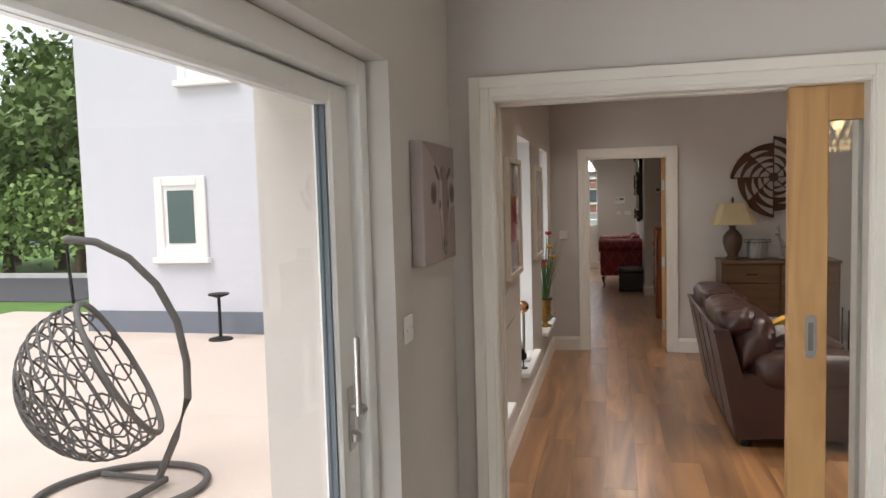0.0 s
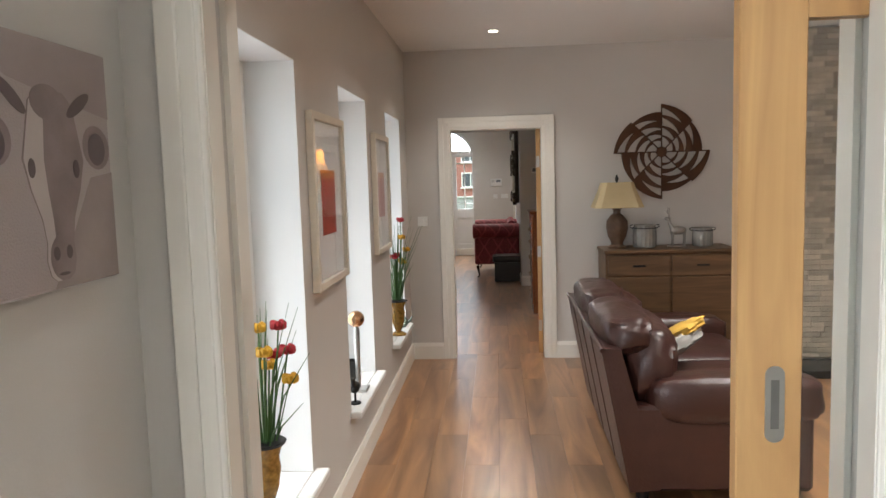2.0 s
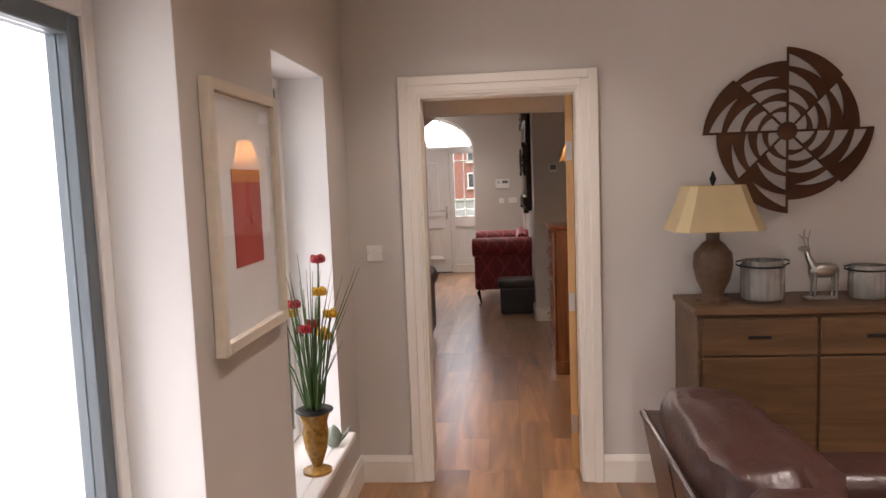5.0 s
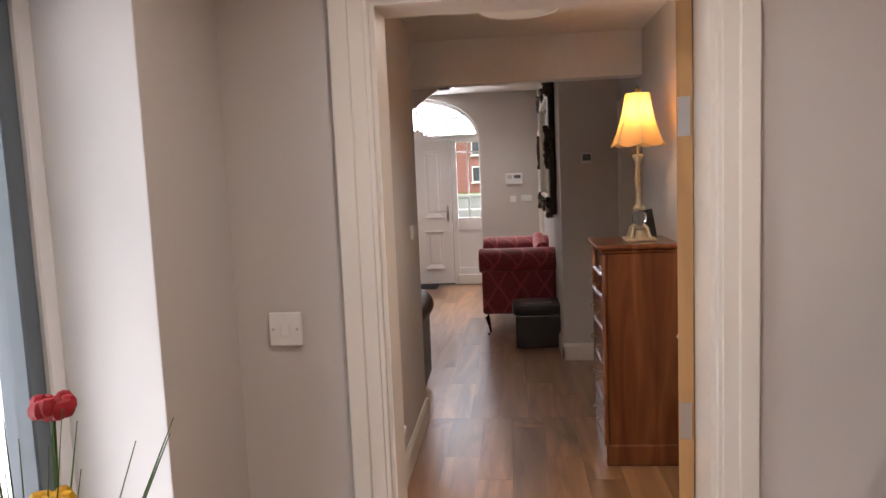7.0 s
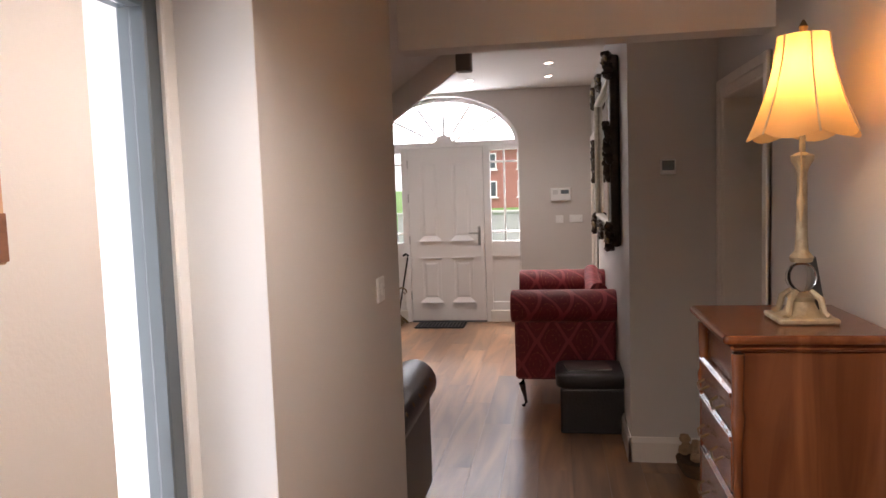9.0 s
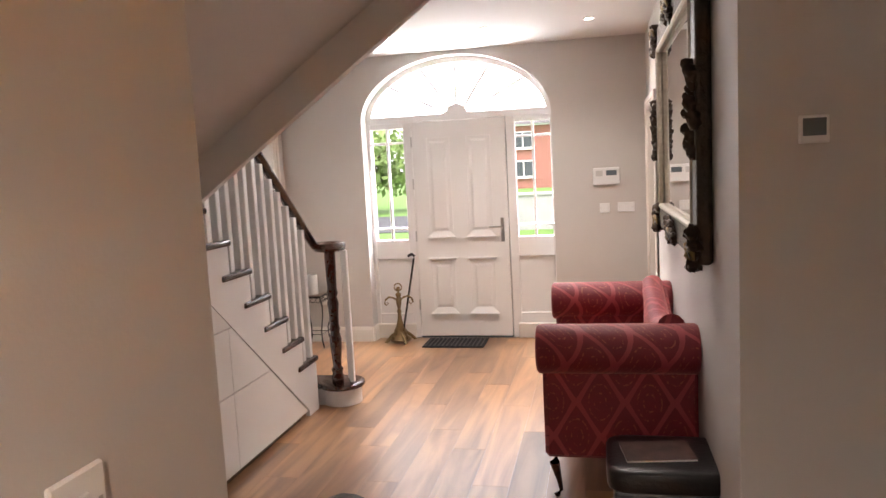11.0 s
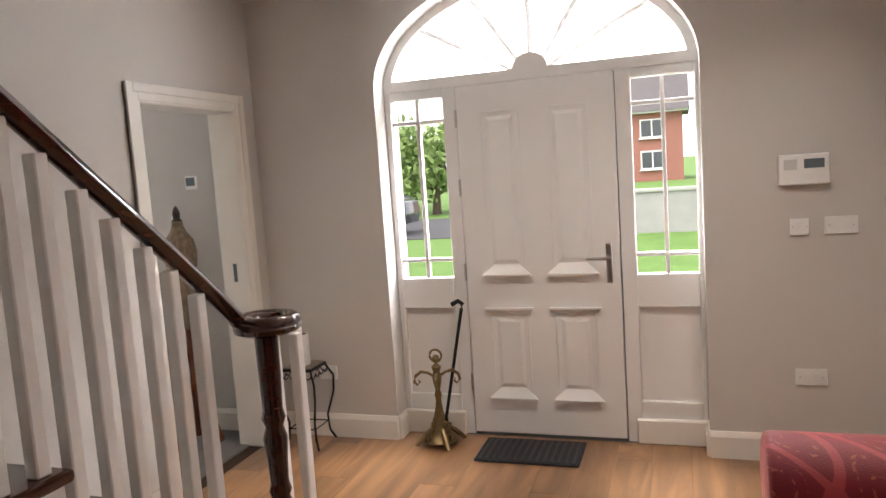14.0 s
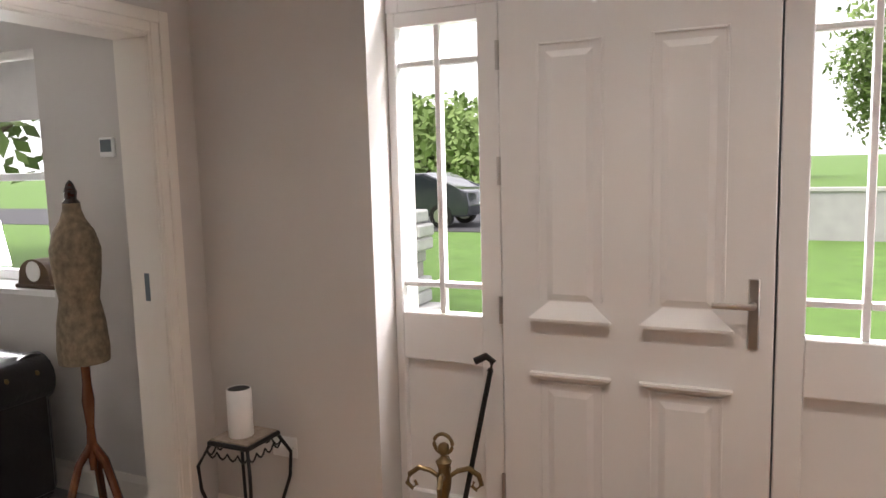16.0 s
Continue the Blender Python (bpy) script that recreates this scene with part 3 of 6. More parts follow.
for k in range(2, 9):
    y, z = Y2 - GO * (k - 2), Z2 + RISE * (k - 2)
    part("tread", box(-2.28, -1.258, y - GO - 0.115, y, z - 0.036, z, 0.012, seg=2), M_MAHOG, stairs, "polished mahogany tread")
    part("riser", box(-2.28, -1.2715, y - 0.045, y - 0.027, (z - RISE + 0.001) if k > 2 else 0.156, z - 0.0365), M_WHITE, stairs)
    for j, yy in enumerate((y - 0.065, y - 0.18)):
        top = 1.346 + 0.82 * (6.317 - yy)
        bm = box(-1.325, -1.283, yy - 0.021, yy + 0.021, z + 0.0005, top, 0.004)
        part("baluster", bm, M_WHITE, stairs)
NX, NY = -1.145, 6.61
part("curtail_riser", lathe([(0.135, 0.001), (0.135, 0.118)], NX, NY, 0, 32), M_WHITE, stairs, "", True)
bm = lathe([(0.135, 0.119), (0.158, 0.121), (0.165, 0.135), (0.16, 0.15), (0.15, 0.154), (0.02, 0.155)], NX, NY, 0, 32)
part("curtail_tread", bm, M_MAHOG, stairs, "rounded mahogany bottom tread", True)
part("bottom_tread", box(-2.28, -1.215, 6.50, 6.755, 0.121, 0.153, 0.012), M_MAHOG, stairs)
part("bottom_riser", box(-2.28, -1.22, 6.52, 6.73, 0.001, 0.1205), M_WHITE, stairs)
prof = [(0.042, 0.155), (0.045, 0.20), (0.036, 0.22), (0.044, 0.25), (0.03, 0.27), (0.034, 0.33), (0.042, 0.42), (0.044, 0.47), (0.032, 0.52), (0.04, 0.54), (0.032, 0.57), (0.036, 0.66), (0.042, 0.73), (0.03, 0.77), (0.042, 0.80), (0.034, 0.83), (0.038, 0.95), (0.04, 1.09)]
part("newel_post", lathe(prof, NX - 0.02, NY - 0.03, 0, 20), M_MAHOG, stairs, "turned mahogany newel post", True)
for dx, dy in ((0.05, 0.05), (0.09, -0.03), (-0.06, 0.08)):
    part("baluster", box(NX + dx - 0.017, NX + dx + 0.017, NY + dy - 0.017, NY + dy + 0.017, 0.1555, 1.10, 0.005), M_WHITE, stairs)
spiral = [(NX - 0.03 + r * math.cos(a), NY + r * math.sin(a), 1.128) for r, a in [(0.035 + 0.075 * i / 26, math.pi - math.pi * 2.65 * (1 - i / 26)) for i in range(27)]]
rail = spiral + [(-1.293, 6.565, 1.178), (-1.300, 6.50, 1.243), (-1.303, 6.41, 1.322), (-1.304, 6.317, 1.402), (-1.304, 5.86, 1.777), (-1.304, 5.4, 2.154), (-1.304, 5.0, 2.482)]
bm = tube(rail, 0.034, 10, flat=0.85)
lathe([(0.09, 1.092), (0.112, 1.102), (0.116, 1.118), (0.10, 1.134), (0.04, 1.138)], NX - 0.03, NY, 0, 28, bm)
part("handrail", bm, M_MAHOG, stairs, "polished mahogany handrail ending in a volute", True)
# stepped string above the cupboard fronts
pts = []
for k in range(2, 9):
    y, z = Y2 - GO * (k - 2) - 0.028, Z2 + RISE * (k - 2)
    pts += [(y, z - RISE - 0.0005 if k > 2 else 0.001), (y, z - 0.0365)]
pts += [(4.952, 1.4565), (4.952, 1.163)]
pts += [(4.96, 1.155), (6.285, 0.045), (6.285, 0.001)]
part("string", extrude_profile(pts, "x", -1.30, -1.2705), M_WHITE, stairs)


def diag(z):
    return 6.262 - (z - 0.05) * 1.175


for z0, z1, cuts in ((0.835, 1.125, [4.955]), (0.475, 0.831, [4.955, 5.31]), (0.045, 0.471, [4.955, 5.31])):
    for i, y0 in enumerate(cuts):
        y1 = cuts[i + 1] - 0.003 if i + 1 < len(cuts) else None
        out = [(y0, z0), (y1 if y1 else diag(z0) - 0.006, z0), (y1 if y1 else diag(z1) - 0.006, z1), (y0, z1)]
        part("cupboard_front", extrude_profile(out, "x", -1.30, -1.272), M_WHITE, stairs, "flush white under-stair cupboard front")
for y0, y1 in ((3.42, 3.968), (3.971, 4.507), (4.510, 4.949)):
    part("cupboard_door", box(-1.30, -1.271, y0, y1, 0.045, 1.585), M_WHITE, stairs)
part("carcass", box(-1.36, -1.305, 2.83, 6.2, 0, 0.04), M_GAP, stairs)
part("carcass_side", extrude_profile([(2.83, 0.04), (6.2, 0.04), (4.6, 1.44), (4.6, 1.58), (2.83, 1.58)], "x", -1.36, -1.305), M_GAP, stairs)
part("landing", box(-2.28, -1.27, 2.83, 4.93, 1.60, 1.66), M_WHITE, stairs)
SL = 0.70
part("soffit", extrude_profile([(-1.27, 1.59), (0.16, 1.59 + SL * 1.43), (0.16, 2.715), (-0.2, 2.715), (-1.27, 1.80)], "y", 2.83, 4.815), M_CEIL, stairs, "sloping plastered soffit of the upper flight")
part("outer_string", extrude_profile([(-1.19, 1.457), (0.16, 2.418), (0.16, 2.715), (0.0, 2.715), (-1.19, 1.80)], "y", 4.8155, 4.86), M_CEIL, stairs)
part("drop_newel", box(0.09, 0.19, 4.80, 4.90, 2.36, 2.71, 0.008), shade("taupe_newel", (0.16, 0.14, 0.13), 0.5), stairs, "square drop newel end")


# ---- doors ----
def lever(parent, x, y, z, side, to):
    bm = box(x - 0.02, x + 0.02, min(y, y + side * 0.008), max(y, y + side * 0.008), z - 0.09, z + 0.06, 0.004)
    tube([(x, y, z), (x, y + side * 0.05, z), (x + to * 0.015, y + side * 0.055, z), (x + to * 0.11, y + side * 0.055, z)], 0.009, 8, bm)
    part("door_handle", bm, M_STEEL, parent, "satin steel lever handle", True)


def oak_door(name, label, x, y, rz, w=0.80, h=2.02):
    d = tagged(new(name), label, "door", kind="structure")
    d.matrix_world = pose(x, y, 0.008, 0, 0, rz)
    part("leaf", box(0, w, -0.04, 0, 0, h, 0.002), M_OAK, d)
    lever(d, w - 0.06, 0, 1.0, 1, -1)
    lever(d, w - 0.06, -0.04, 1.0, -1, -1)
    for z in (0.25, 0.92, 1.72):
        part("hinge", box(-0.0035, -0.0005, -0.034, -0.003, z - 0.05, z + 0.05), M_STEEL, d, "steel butt hinge")
    return d


oak_door("door_lounge", "open oak veneer door with steel hinges and lever", 1.135, 0.158, 72)
oak_door("door_side", "oak veneer door standing ajar in the hall", 1.80, 1.91, -38)
oak_door("door_back_room", "open oak veneer door to a dark room", 1.81, 4.08, -8)
oak_door("door_front_room", "open oak veneer door off the entrance hall", 1.33, 8.18, -5)
pk = tagged(new("door_pocket"), "oak framed sliding pocket door with a clear pane", "door", kind="structure")
pk.matrix_world = pose(0, -4.69, 0.01)
bm = box(1.305, 1.445, -0.021, 0.021, 0, 2.035, 0.003)
box(1.445, 2.1, -0.0205, 0.0205, 1.905, 2.035, bm=bm)
box(1.445, 2.1, -0.0205, 0.0205, 0, 0.20, bm=bm)
part("frame", bm, M_OAK, pk)
M_DOORGLASS = glass("clear_door_glass", (0.93, 0.96, 0.95))
M_DOORGLASS.node_tree.nodes["Principled BSDF"].inputs["IOR"].default_value = 1.5
part("pane", box(1.445, 2.1, -0.004, 0.004, 0.20, 1.905), M_DOORGLASS, pk)
for side_y in (-1, 1):
    pull = part("flush_pull", extrude_profile([(1.387 + 0.021 * math.cos(2 * math.pi * i / 24), 1.08 + (0.065 if math.sin(2 * math.pi * i / 24) > 0 else -0.065) + 0.021 * math.sin(2 * math.pi * i / 24)) for i in range(24)], "y", side_y * 0.0205, side_y * 0.024), M_STEEL, pk, "recessed oval steel flush pull")
    # the hollow is a flat darker plate: its shade is put into the colour
    part("pull_recess_shade", box(1.378, 1.396, min(side_y * 0.0238, side_y * 0.0248), max(side_y * 0.0238, side_y * 0.0248), 1.025, 1.135, 0.0003), shade("pull_shadow_steel", (0.28, 0.28, 0.27), 0.4, 1.0), pull)


def crystal_pendant():
    c = thing("crystal_pendant", "lit crystal globe pendant hung from the kitchen ceiling", "pendant", 2.05, -6.77, 2.04)
    part("cord", tube([(0, 0, 0.17), (0, 0, 0.575)], 0.005, 6), M_BRASS, c)
    part("ceiling_cup", lathe([(0.05, 0.555), (0.05, 0.579)], seg=18), M_BRASS, c)
    part("gallery", lathe([(0.06, 0.10), (0.075, 0.11), (0.05, 0.15), (0.01, 0.18)], seg=20), M_BRASS, c, "", True)
    part("bulb", puff(0, 0, 0.02, 0.03, 0.03, 0.05, 1, 12), glow("pendant_bulb", (1.0, 0.72, 0.35), 25.0), c, "", True)
    m = glow("lit_crystal", (1.0, 0.74, 0.38), 5.0)
    for ring, (r, z) in enumerate(((0.085, 0.08), (0.12, 0.03), (0.125, -0.03), (0.10, -0.09), (0.06, -0.13))):
        for k in range(14 - 2 * (ring == 4)):
            a = 2 * math.pi * (k + 0.5 * (ring % 2)) / (14 - 2 * (ring == 4))
            part("crystal", lathe([(0.002, -0.022), (0.013, 0), (0.002, 0.02)], r * math.cos(a), r * math.sin(a), z, 6), m, c)


crystal_pendant()


# ---- lounge ----
def sofa():
    s = thing("leather_sofa", "brown leather sofa with plump back cushions and padded arms", "sofa", 1.275, -2.86, 0)
    L = 1.70
    prof = [(0.13, 0.05), (0.0, 0.745), (0.012, 0.765), (0.09, 0.765), (0.28, 0.06)]
    part("back_panel", extrude_profile(prof, "y", 0.0, L), M_LEATHER, s, "slanted leather back panel with seams")
    for yy in (0.42, 0.85, 1.28):
        part("seam", tube([(0.128, yy, 0.07), (0.0, yy, 0.745)], 0.006, 6), M_LEATHER, s)
    part("piping", tube([(0.004, 0.0, 0.757), (0.004, L, 0.757)], 0.014, 8), M_LEATHER, s)
    for j in range(2):
        yc = 0.45 + j * 0.80
        bm = puff(0.15, yc, 0.80, 0.135, 0.395, 0.105, 0.6, 40, 0.10)
        puff(0.26, yc, 0.63, 0.15, 0.39, 0.21, 0.6, 40, 0.10, bm)
        for v in bm.verts:
            v.co += Vector((0.010, 0.0, 0.014)) * noise.noise(Vector((v.co.x * 5, v.co.y * 14 + 3 * j, v.co.z * 16)))
        part("back_cushion", bm, M_LEATHER, s, "plump creased back cushion", True)
        part("seat_cushion", puff(0.66, yc, 0.40, 0.40, 0.39, 0.12, 0.5, 32, 0.06), M_LEATHER, s, "", True)
    for yc in (0.10, L - 0.10):
        bm = puff(0.64, yc, 0.50, 0.42, 0.125, 0.12, 0.5, 30, 0.05)
        box(0.16, 1.0, yc - 0.095, yc + 0.095, 0.05, 0.48, 0.02, bm)
        part("arm", bm, M_LEATHER, s, "padded arm", True)
    part("base", box(0.16, 0.98, 0.03, L - 0.03, 0.05, 0.34, 0.02), M_LEATHER, s)
    for x, y in ((0.2, 0.06), (0.2, L - 0.06), (0.92, 0.06), (0.92, L - 0.06)):
        part("foot", lathe([(0.03, 0), (0.035, 0.05)], x, y, 0, 12), M_BLACK, s)
    c = thing("throw_cushion", "yellow and grey soft throw cushion on the leather sofa", "cushion", 1.76, -2.20, 0.62, 60)
    bm = puff(0, 0, 0, 0.21, 0.06, 0.17, 0.7, 22, 0.1)
    bmesh.ops.rotate(bm, verts=bm.verts[:], cent=(0, 0, 0), matrix=Matrix.Rotation(radians(55), 3, "X"))
    part("cover", bm, shade("grey_fabric", (0.35, 0.33, 0.31), 0.9, bump=0.3, bscale=200), c, "", True)
    bm = puff(0.02, 0.05, 0.04, 0.19, 0.04, 0.16, 0.7, 22, 0.25)
    bmesh.ops.rotate(bm, verts=bm.verts[:], cent=(0, 0, 0), matrix=Matrix.Rotation(radians(58), 3, "X"))
    part("fold", bm, shade("mustard_fabric", (0.55, 0.33, 0.05), 0.9, bump=0.3, bscale=200), c, "mustard yellow fabric fold", True)


sofa()


def sideboard():
    s = thing("sideboard", "brown wooden sideboard with two drawers and two doors", "sideboard", 1.65, -0.46, 0)
    W, D, H = 1.03, 0.44, 0.985
    bm = box(0, W, 0.02, D, 0.10, H - 0.03, 0.004)
    for x in (0.02, W - 0.06):
        for y in (0.03, D - 0.06):
            box(x, x + 0.04, y, y + 0.04, 0, 0.10, bm=bm)
    part("body", bm, M_SIDE, s)
    part("top", box(-0.012, W + 0.012, 0, D + 0.002, H - 0.029, H, 0.006), M_SIDE, s)
    for i in range(2):
        x0, x1 = 0.02 + i * (W / 2 - 0.01), W / 2 - 0.005 + i * (W / 2 - 0.015)
        d = part("drawer", box(x0, x1, 0.004, 0.0195, H - 0.21, H - 0.045, 0.004), M_SIDE, s)
        part("pull", box((x0 + x1) / 2 - 0.05, (x0 + x1) / 2 + 0.05, -0.004, 0.0035, H - 0.135, H - 0.12, 0.002), M_BLACK, d)
        part("door", box(x0, x1, 0.004, 0.0195, 0.12, H - 0.22, 0.004), M_SIDE, s)


sideboard()


def table_lamp():
    s = thing("table_lamp", "carved brown urn lamp with cream rectangular shade, unlit", "lamp", 1.775, -0.24, 0.985)
    k = M_SIDE
    part("base", lathe([(0.075, 0), (0.075, 0.015), (0.05, 0.03), (0.05, 0.05), (0.075, 0.10), (0.09, 0.17), (0.085, 0.23), (0.05, 0.275), (0.03, 0.29), (0.03, 0.32), (0.045, 0.33), (0.02, 0.345), (0.012, 0.40)], seg=24), shade("carved_urn", (0.10, 0.055, 0.03), 0.5, var=0.5, scale=25, bump=0.8, bscale=30), s, "carved urn body", True)
    bm = bmesh.new()
    lo = [(-0.20, -0.13), (-0.15, -0.17), (0.15, -0.17), (0.20, -0.13), (0.20, 0.13), (0.15, 0.17), (-0.15, 0.17), (-0.20, 0.13)]
    rows = []
    for z, f in ((0.34, 1.0), (0.39, 0.90), (0.47, 0.74), (0.545, 0.62)):
        rows.append([bm.verts.new((x * f, y * f, z)) for x, y in lo])
    for a, b in zip(rows, rows[1:]):
        for i in range(8):
            bm.faces.new((a[i], a[(i + 1) % 8], b[(i + 1) % 8], b[i]))
    sh = part("shade", bm, shade("parchment_shade", (0.52, 0.42, 0.24), 0.7, var=0.15), s, "cream parchment shade")
    mod = sh.modifiers.new("thickness", "SOLIDIFY")
    mod.thickness = 0.004
    part("finial", lathe([(0.004, 0.40), (0.006, 0.545), (0.016, 0.575), (0.01, 0.59), (0.003, 0.61)], seg=12), M_BLACK, s, "", True)


table_lamp()


def jar(x, y, r, h):
    s = thing("glass_jar", "clear glass storm jar with wire handles on the sideboard", "jar", x, y, 0.9855, 0, "glass jars")
    bm, n, rows = bmesh.new(), 72, []
    for rr, hh in ((0.88, 0.002), (0.98, 0.012), (1.0, h * 0.45), (0.98, h * 0.8), (0.90, h * 0.86), (0.92, h)):
        rows.append([bm.verts.new((r * rr * (1 + 0.025 * math.cos(18 * 2 * math.pi * k / n)) * math.cos(2 * math.pi * k / n), r * rr * (1 + 0.025 * math.cos(18 * 2 * math.pi * k / n)) * math.sin(2 * math.pi * k / n), hh)) for k in range(n)])
    for p, q in zip(rows, rows[1:]):
        for k in range(n):
            bm.faces.new((p[k], p[(k + 1) % n], q[(k + 1) % n], q[k]))
    bm.faces.new(rows[0][::-1])
    part("glass", bm, shade("ribbed_frosted_glass", (0.25, 0.235, 0.215), 0.18, var=0.25, scale=14, bump=0.1), s, "ribbed smoky glass body", True)
    part("wire", tube([(r * 1.02 * math.cos(a / 12 * math.pi), r * 1.02 * math.sin(a / 12 * math.pi), h * 0.86) for a in range(25)], 0.004, 6), M_BLACK, s)
    for k in (-1, 1):
        part("handle", tube([(k * r, 0, h * 0.84), (k * (r + 0.025), 0, h * 0.9), (k * (r + 0.025), 0, h * 0.97), (k * r, 0, h * 1.0)], 0.004, 6), M_BLACK, s)


jar(2.0, -0.24, 0.095, 0.19)
jar(2.47, -0.24, 0.08, 0.155)


def deer():
    s = thing("deer_ornament", "small silver deer ornament on the sideboard", "ornament", 2.255, -0.25, 0.986)
    bm = box(-0.07, 0.07, -0.03, 0.03, 0, 0.012, 0.004)
    puff(0.015, 0, 0.135, 0.068, 0.028, 0.035, 0.8, 14, 0, bm)
    for x, y in ((-0.035, 0.015), (-0.03, -0.015), (0.06, 0.015), (0.065, -0.015)):
        tube([(x, y, 0.012), (x + 0.004, y, 0.07), (x, y, 0.13)], [0.006, 0.006, 0.012], 6, bm)
    tube([(-0.03, 0, 0.15), (-0.055, 0, 0.20), (-0.06, 0, 0.225)], [0.022, 0.014, 0.012], 8, bm)
    puff(-0.072, 0, 0.235, 0.026, 0.013, 0.014, 0.8, 10, 0, bm)
    for k in (-1, 1):
        tube([(-0.058, k * 0.008, 0.245), (-0.065, k * 0.025, 0.28), (-0.06, k * 0.028, 0.325)], 0.0035, 5, bm)
        tube([(-0.064, k * 0.022, 0.275), (-0.085, k * 0.026, 0.30)], 0.003, 5, bm)
    part("figure", bm, shade("tarnished_silver", (0.34, 0.32, 0.29), 0.35, 0.8, var=0.3, scale=40), s, "", True)


deer()


def wall_wheel():
    s = thing("wall_sculpture", "bronzed metal spiral segment wheel hung on the wall", "wall art", 2.185, -0.03, 1.775)
    n = 8

    def ring(r0, r1, a0, a1, c0, c1):
        bm = bmesh.new()
        m = 9
        o = [(r0 + (r1 - r0) * i / m, a0 + (a1 - a0) * i / m) for i in range(m + 1)]
        q = [(c0 + (c1 - c0) * i / m, a0 + (a1 - a0) * i / m) for i in range(m + 1)]
        pts = [(r * math.cos(a), r * math.sin(a)) for r, a in o] + [(r * math.cos(a), r * math.sin(a)) for r, a in q[::-1]]
        extrude_profile(pts, "y", -0.006, 0.006, bm)
        return bm
    for i in range(n):
        a0, a1 = math.pi / 2 - 2 * math.pi * i / n, math.pi / 2 - 2 * math.pi * (i + 1) / n
        odd = i % 2
        for r in (0.40, 0.31, 0.22, 0.14):
            big = r if not odd else r * 0.86
            part("blade", ring(big, big * (0.93 if not odd else 0.97), a0, a1, big * 0.93, big * (0.72 if odd else 0.84)) if odd else ring(big, big * 0.90, a0, a1, big * 0.93, big * 0.66), M_RUST, s)
    for i in range(n):
        a = math.pi / 2 - 2 * math.pi * i / n
        r = 0.40 if i % 2 == 0 else 0.345
        part("spoke", tube([(0.03 * math.cos(a), 0, 0.03 * math.sin(a)), (r * math.cos(a), 0, r * math.sin(a))], 0.006, 6), M_RUST, s)
    part("hub", extrude_profile([(0.045 * math.cos(2 * math.pi * i / 16), 0.045 * math.sin(2 * math.pi * i / 16)) for i in range(16)], "y", -0.008, 0.012), M_RUST, s)


wall_wheel()


def lantern():
    s = thing("glass_lantern", "tall clear glass box lantern with a dark metal base", "lantern", 2.88, -0.25, 0.0)
    part("base", box(-0.10, 0.10, -0.10, 0.10, 0, 0.03, 0.004), M_BLACK, s)
    for x0, x1, y0, y1 in ((-0.10, 0.10, -0.10, -0.096), (-0.10, 0.10, 0.096, 0.10), (-0.10, -0.096, -0.0955, 0.0955), (0.096, 0.10, -0.0955, 0.0955)):
        part("pane", box(x0, x1, y0, y1, 0.031, 0.50), M_PANE, s)
    for x in (-0.1, 0.1):
        for y in (-0.1, 0.1):
            part("corner_post", box(x - 0.006, x + 0.006, y - 0.006, y + 0.006, 0.03, 0.505), M_BLACK, s)


lantern()

# chimney breast
structure("wall_chimney", box(3.06, 5.19, -0.34, -0.001, 0, 2.699), M_WALL, "chimney breast core")
hearth = thing("hearth", "black polished stone hearth slab before the chimney", "hearth", 3.1, -0.75, 0.001)
part("slab", box(0, 1.9, 0, 0.37, 0, 0.06, 0.006), shade("black_granite", (0.012, 0.012, 0.013), 0.15), hearth)
stove = thing("fireplace_insert", "black steel fireplace insert in the stone chimney", "fireplace", 3.55, -0.385, 0.55)
bm = box(0, 0.9, 0, 0.012, 0, 0.55, 0.004)
part("surround", bm, M_BLACK, stove)
part("glass_front", box(0.06, 0.84, -0.004, -0.0005, 0.06, 0.49), shade("dark_glass", (0.01, 0.01, 0.01), 0.08), stove)


def picture(name, label, x, y0, y1, z0, z1, paint):
    s = thing(name, label, "picture", x, (y0 + y1) / 2, z0, 0, "framed pictures")
    w, h = (y1 - y0) / 2, z1 - z0
    bm = bmesh.new()
    for a0, a1, b0, b1 in ((-w, -w + 0.035, 0, h), (w - 0.035, w, 0, h), (-w + 0.035, w - 0.035, 0, 0.035), (-w + 0.035, w - 0.035, h - 0.035, h)):
        box(0.002, 0.034, a0, a1, b0, b1, 0.003, bm)
    part("frame", bm, shade("limed_cream_frame", (0.66, 0.60, 0.50), 0.5, var=0.1, stretch=(1, 1, 6)), s)
    part("mount", box(0.004, 0.012, -w + 0.035, w - 0.035, 0.035, h - 0.035), shade("white_mount", (0.74, 0.72, 0.70), 0.9, var=0.01), s)
    part("print", box(0.0125, 0.0145, -w * 0.42, w * 0.42, h * 0.30, h * 0.68), paint, s, "red abstract print")
    part("print_band", box(0.0146, 0.0152, -w * 0.42, w * 0.42, h * 0.63, h * 0.68), shade("orange_print", (0.55, 0.20, 0.05), 0.7, var=0.4, scale=7), s, "orange band of the print")
    pane = part("glazing", box(0.022, 0.024, -w + 0.036, w - 0.036, 0.036, h - 0.036), M_PANE, s)
    pane.visible_shadow = False


M_RED = shade("red_print", (0.42, 0.05, 0.035), 0.7, var=0.5, scale=5)
picture("framed_picture", "cream framed abstract print in red and orange", 0.0, -3.33, -2.715, 1.135, 1.905, M_RED)
picture("framed_picture", "cream framed abstract red print between two windows", 0.0, -1.79, -1.215, 1.13, 1.905, M_RED)
s = thing("dark_plaque", "small dark wooden plaque hung beside the window", "plaque", 0.0, -4.345, 1.40)
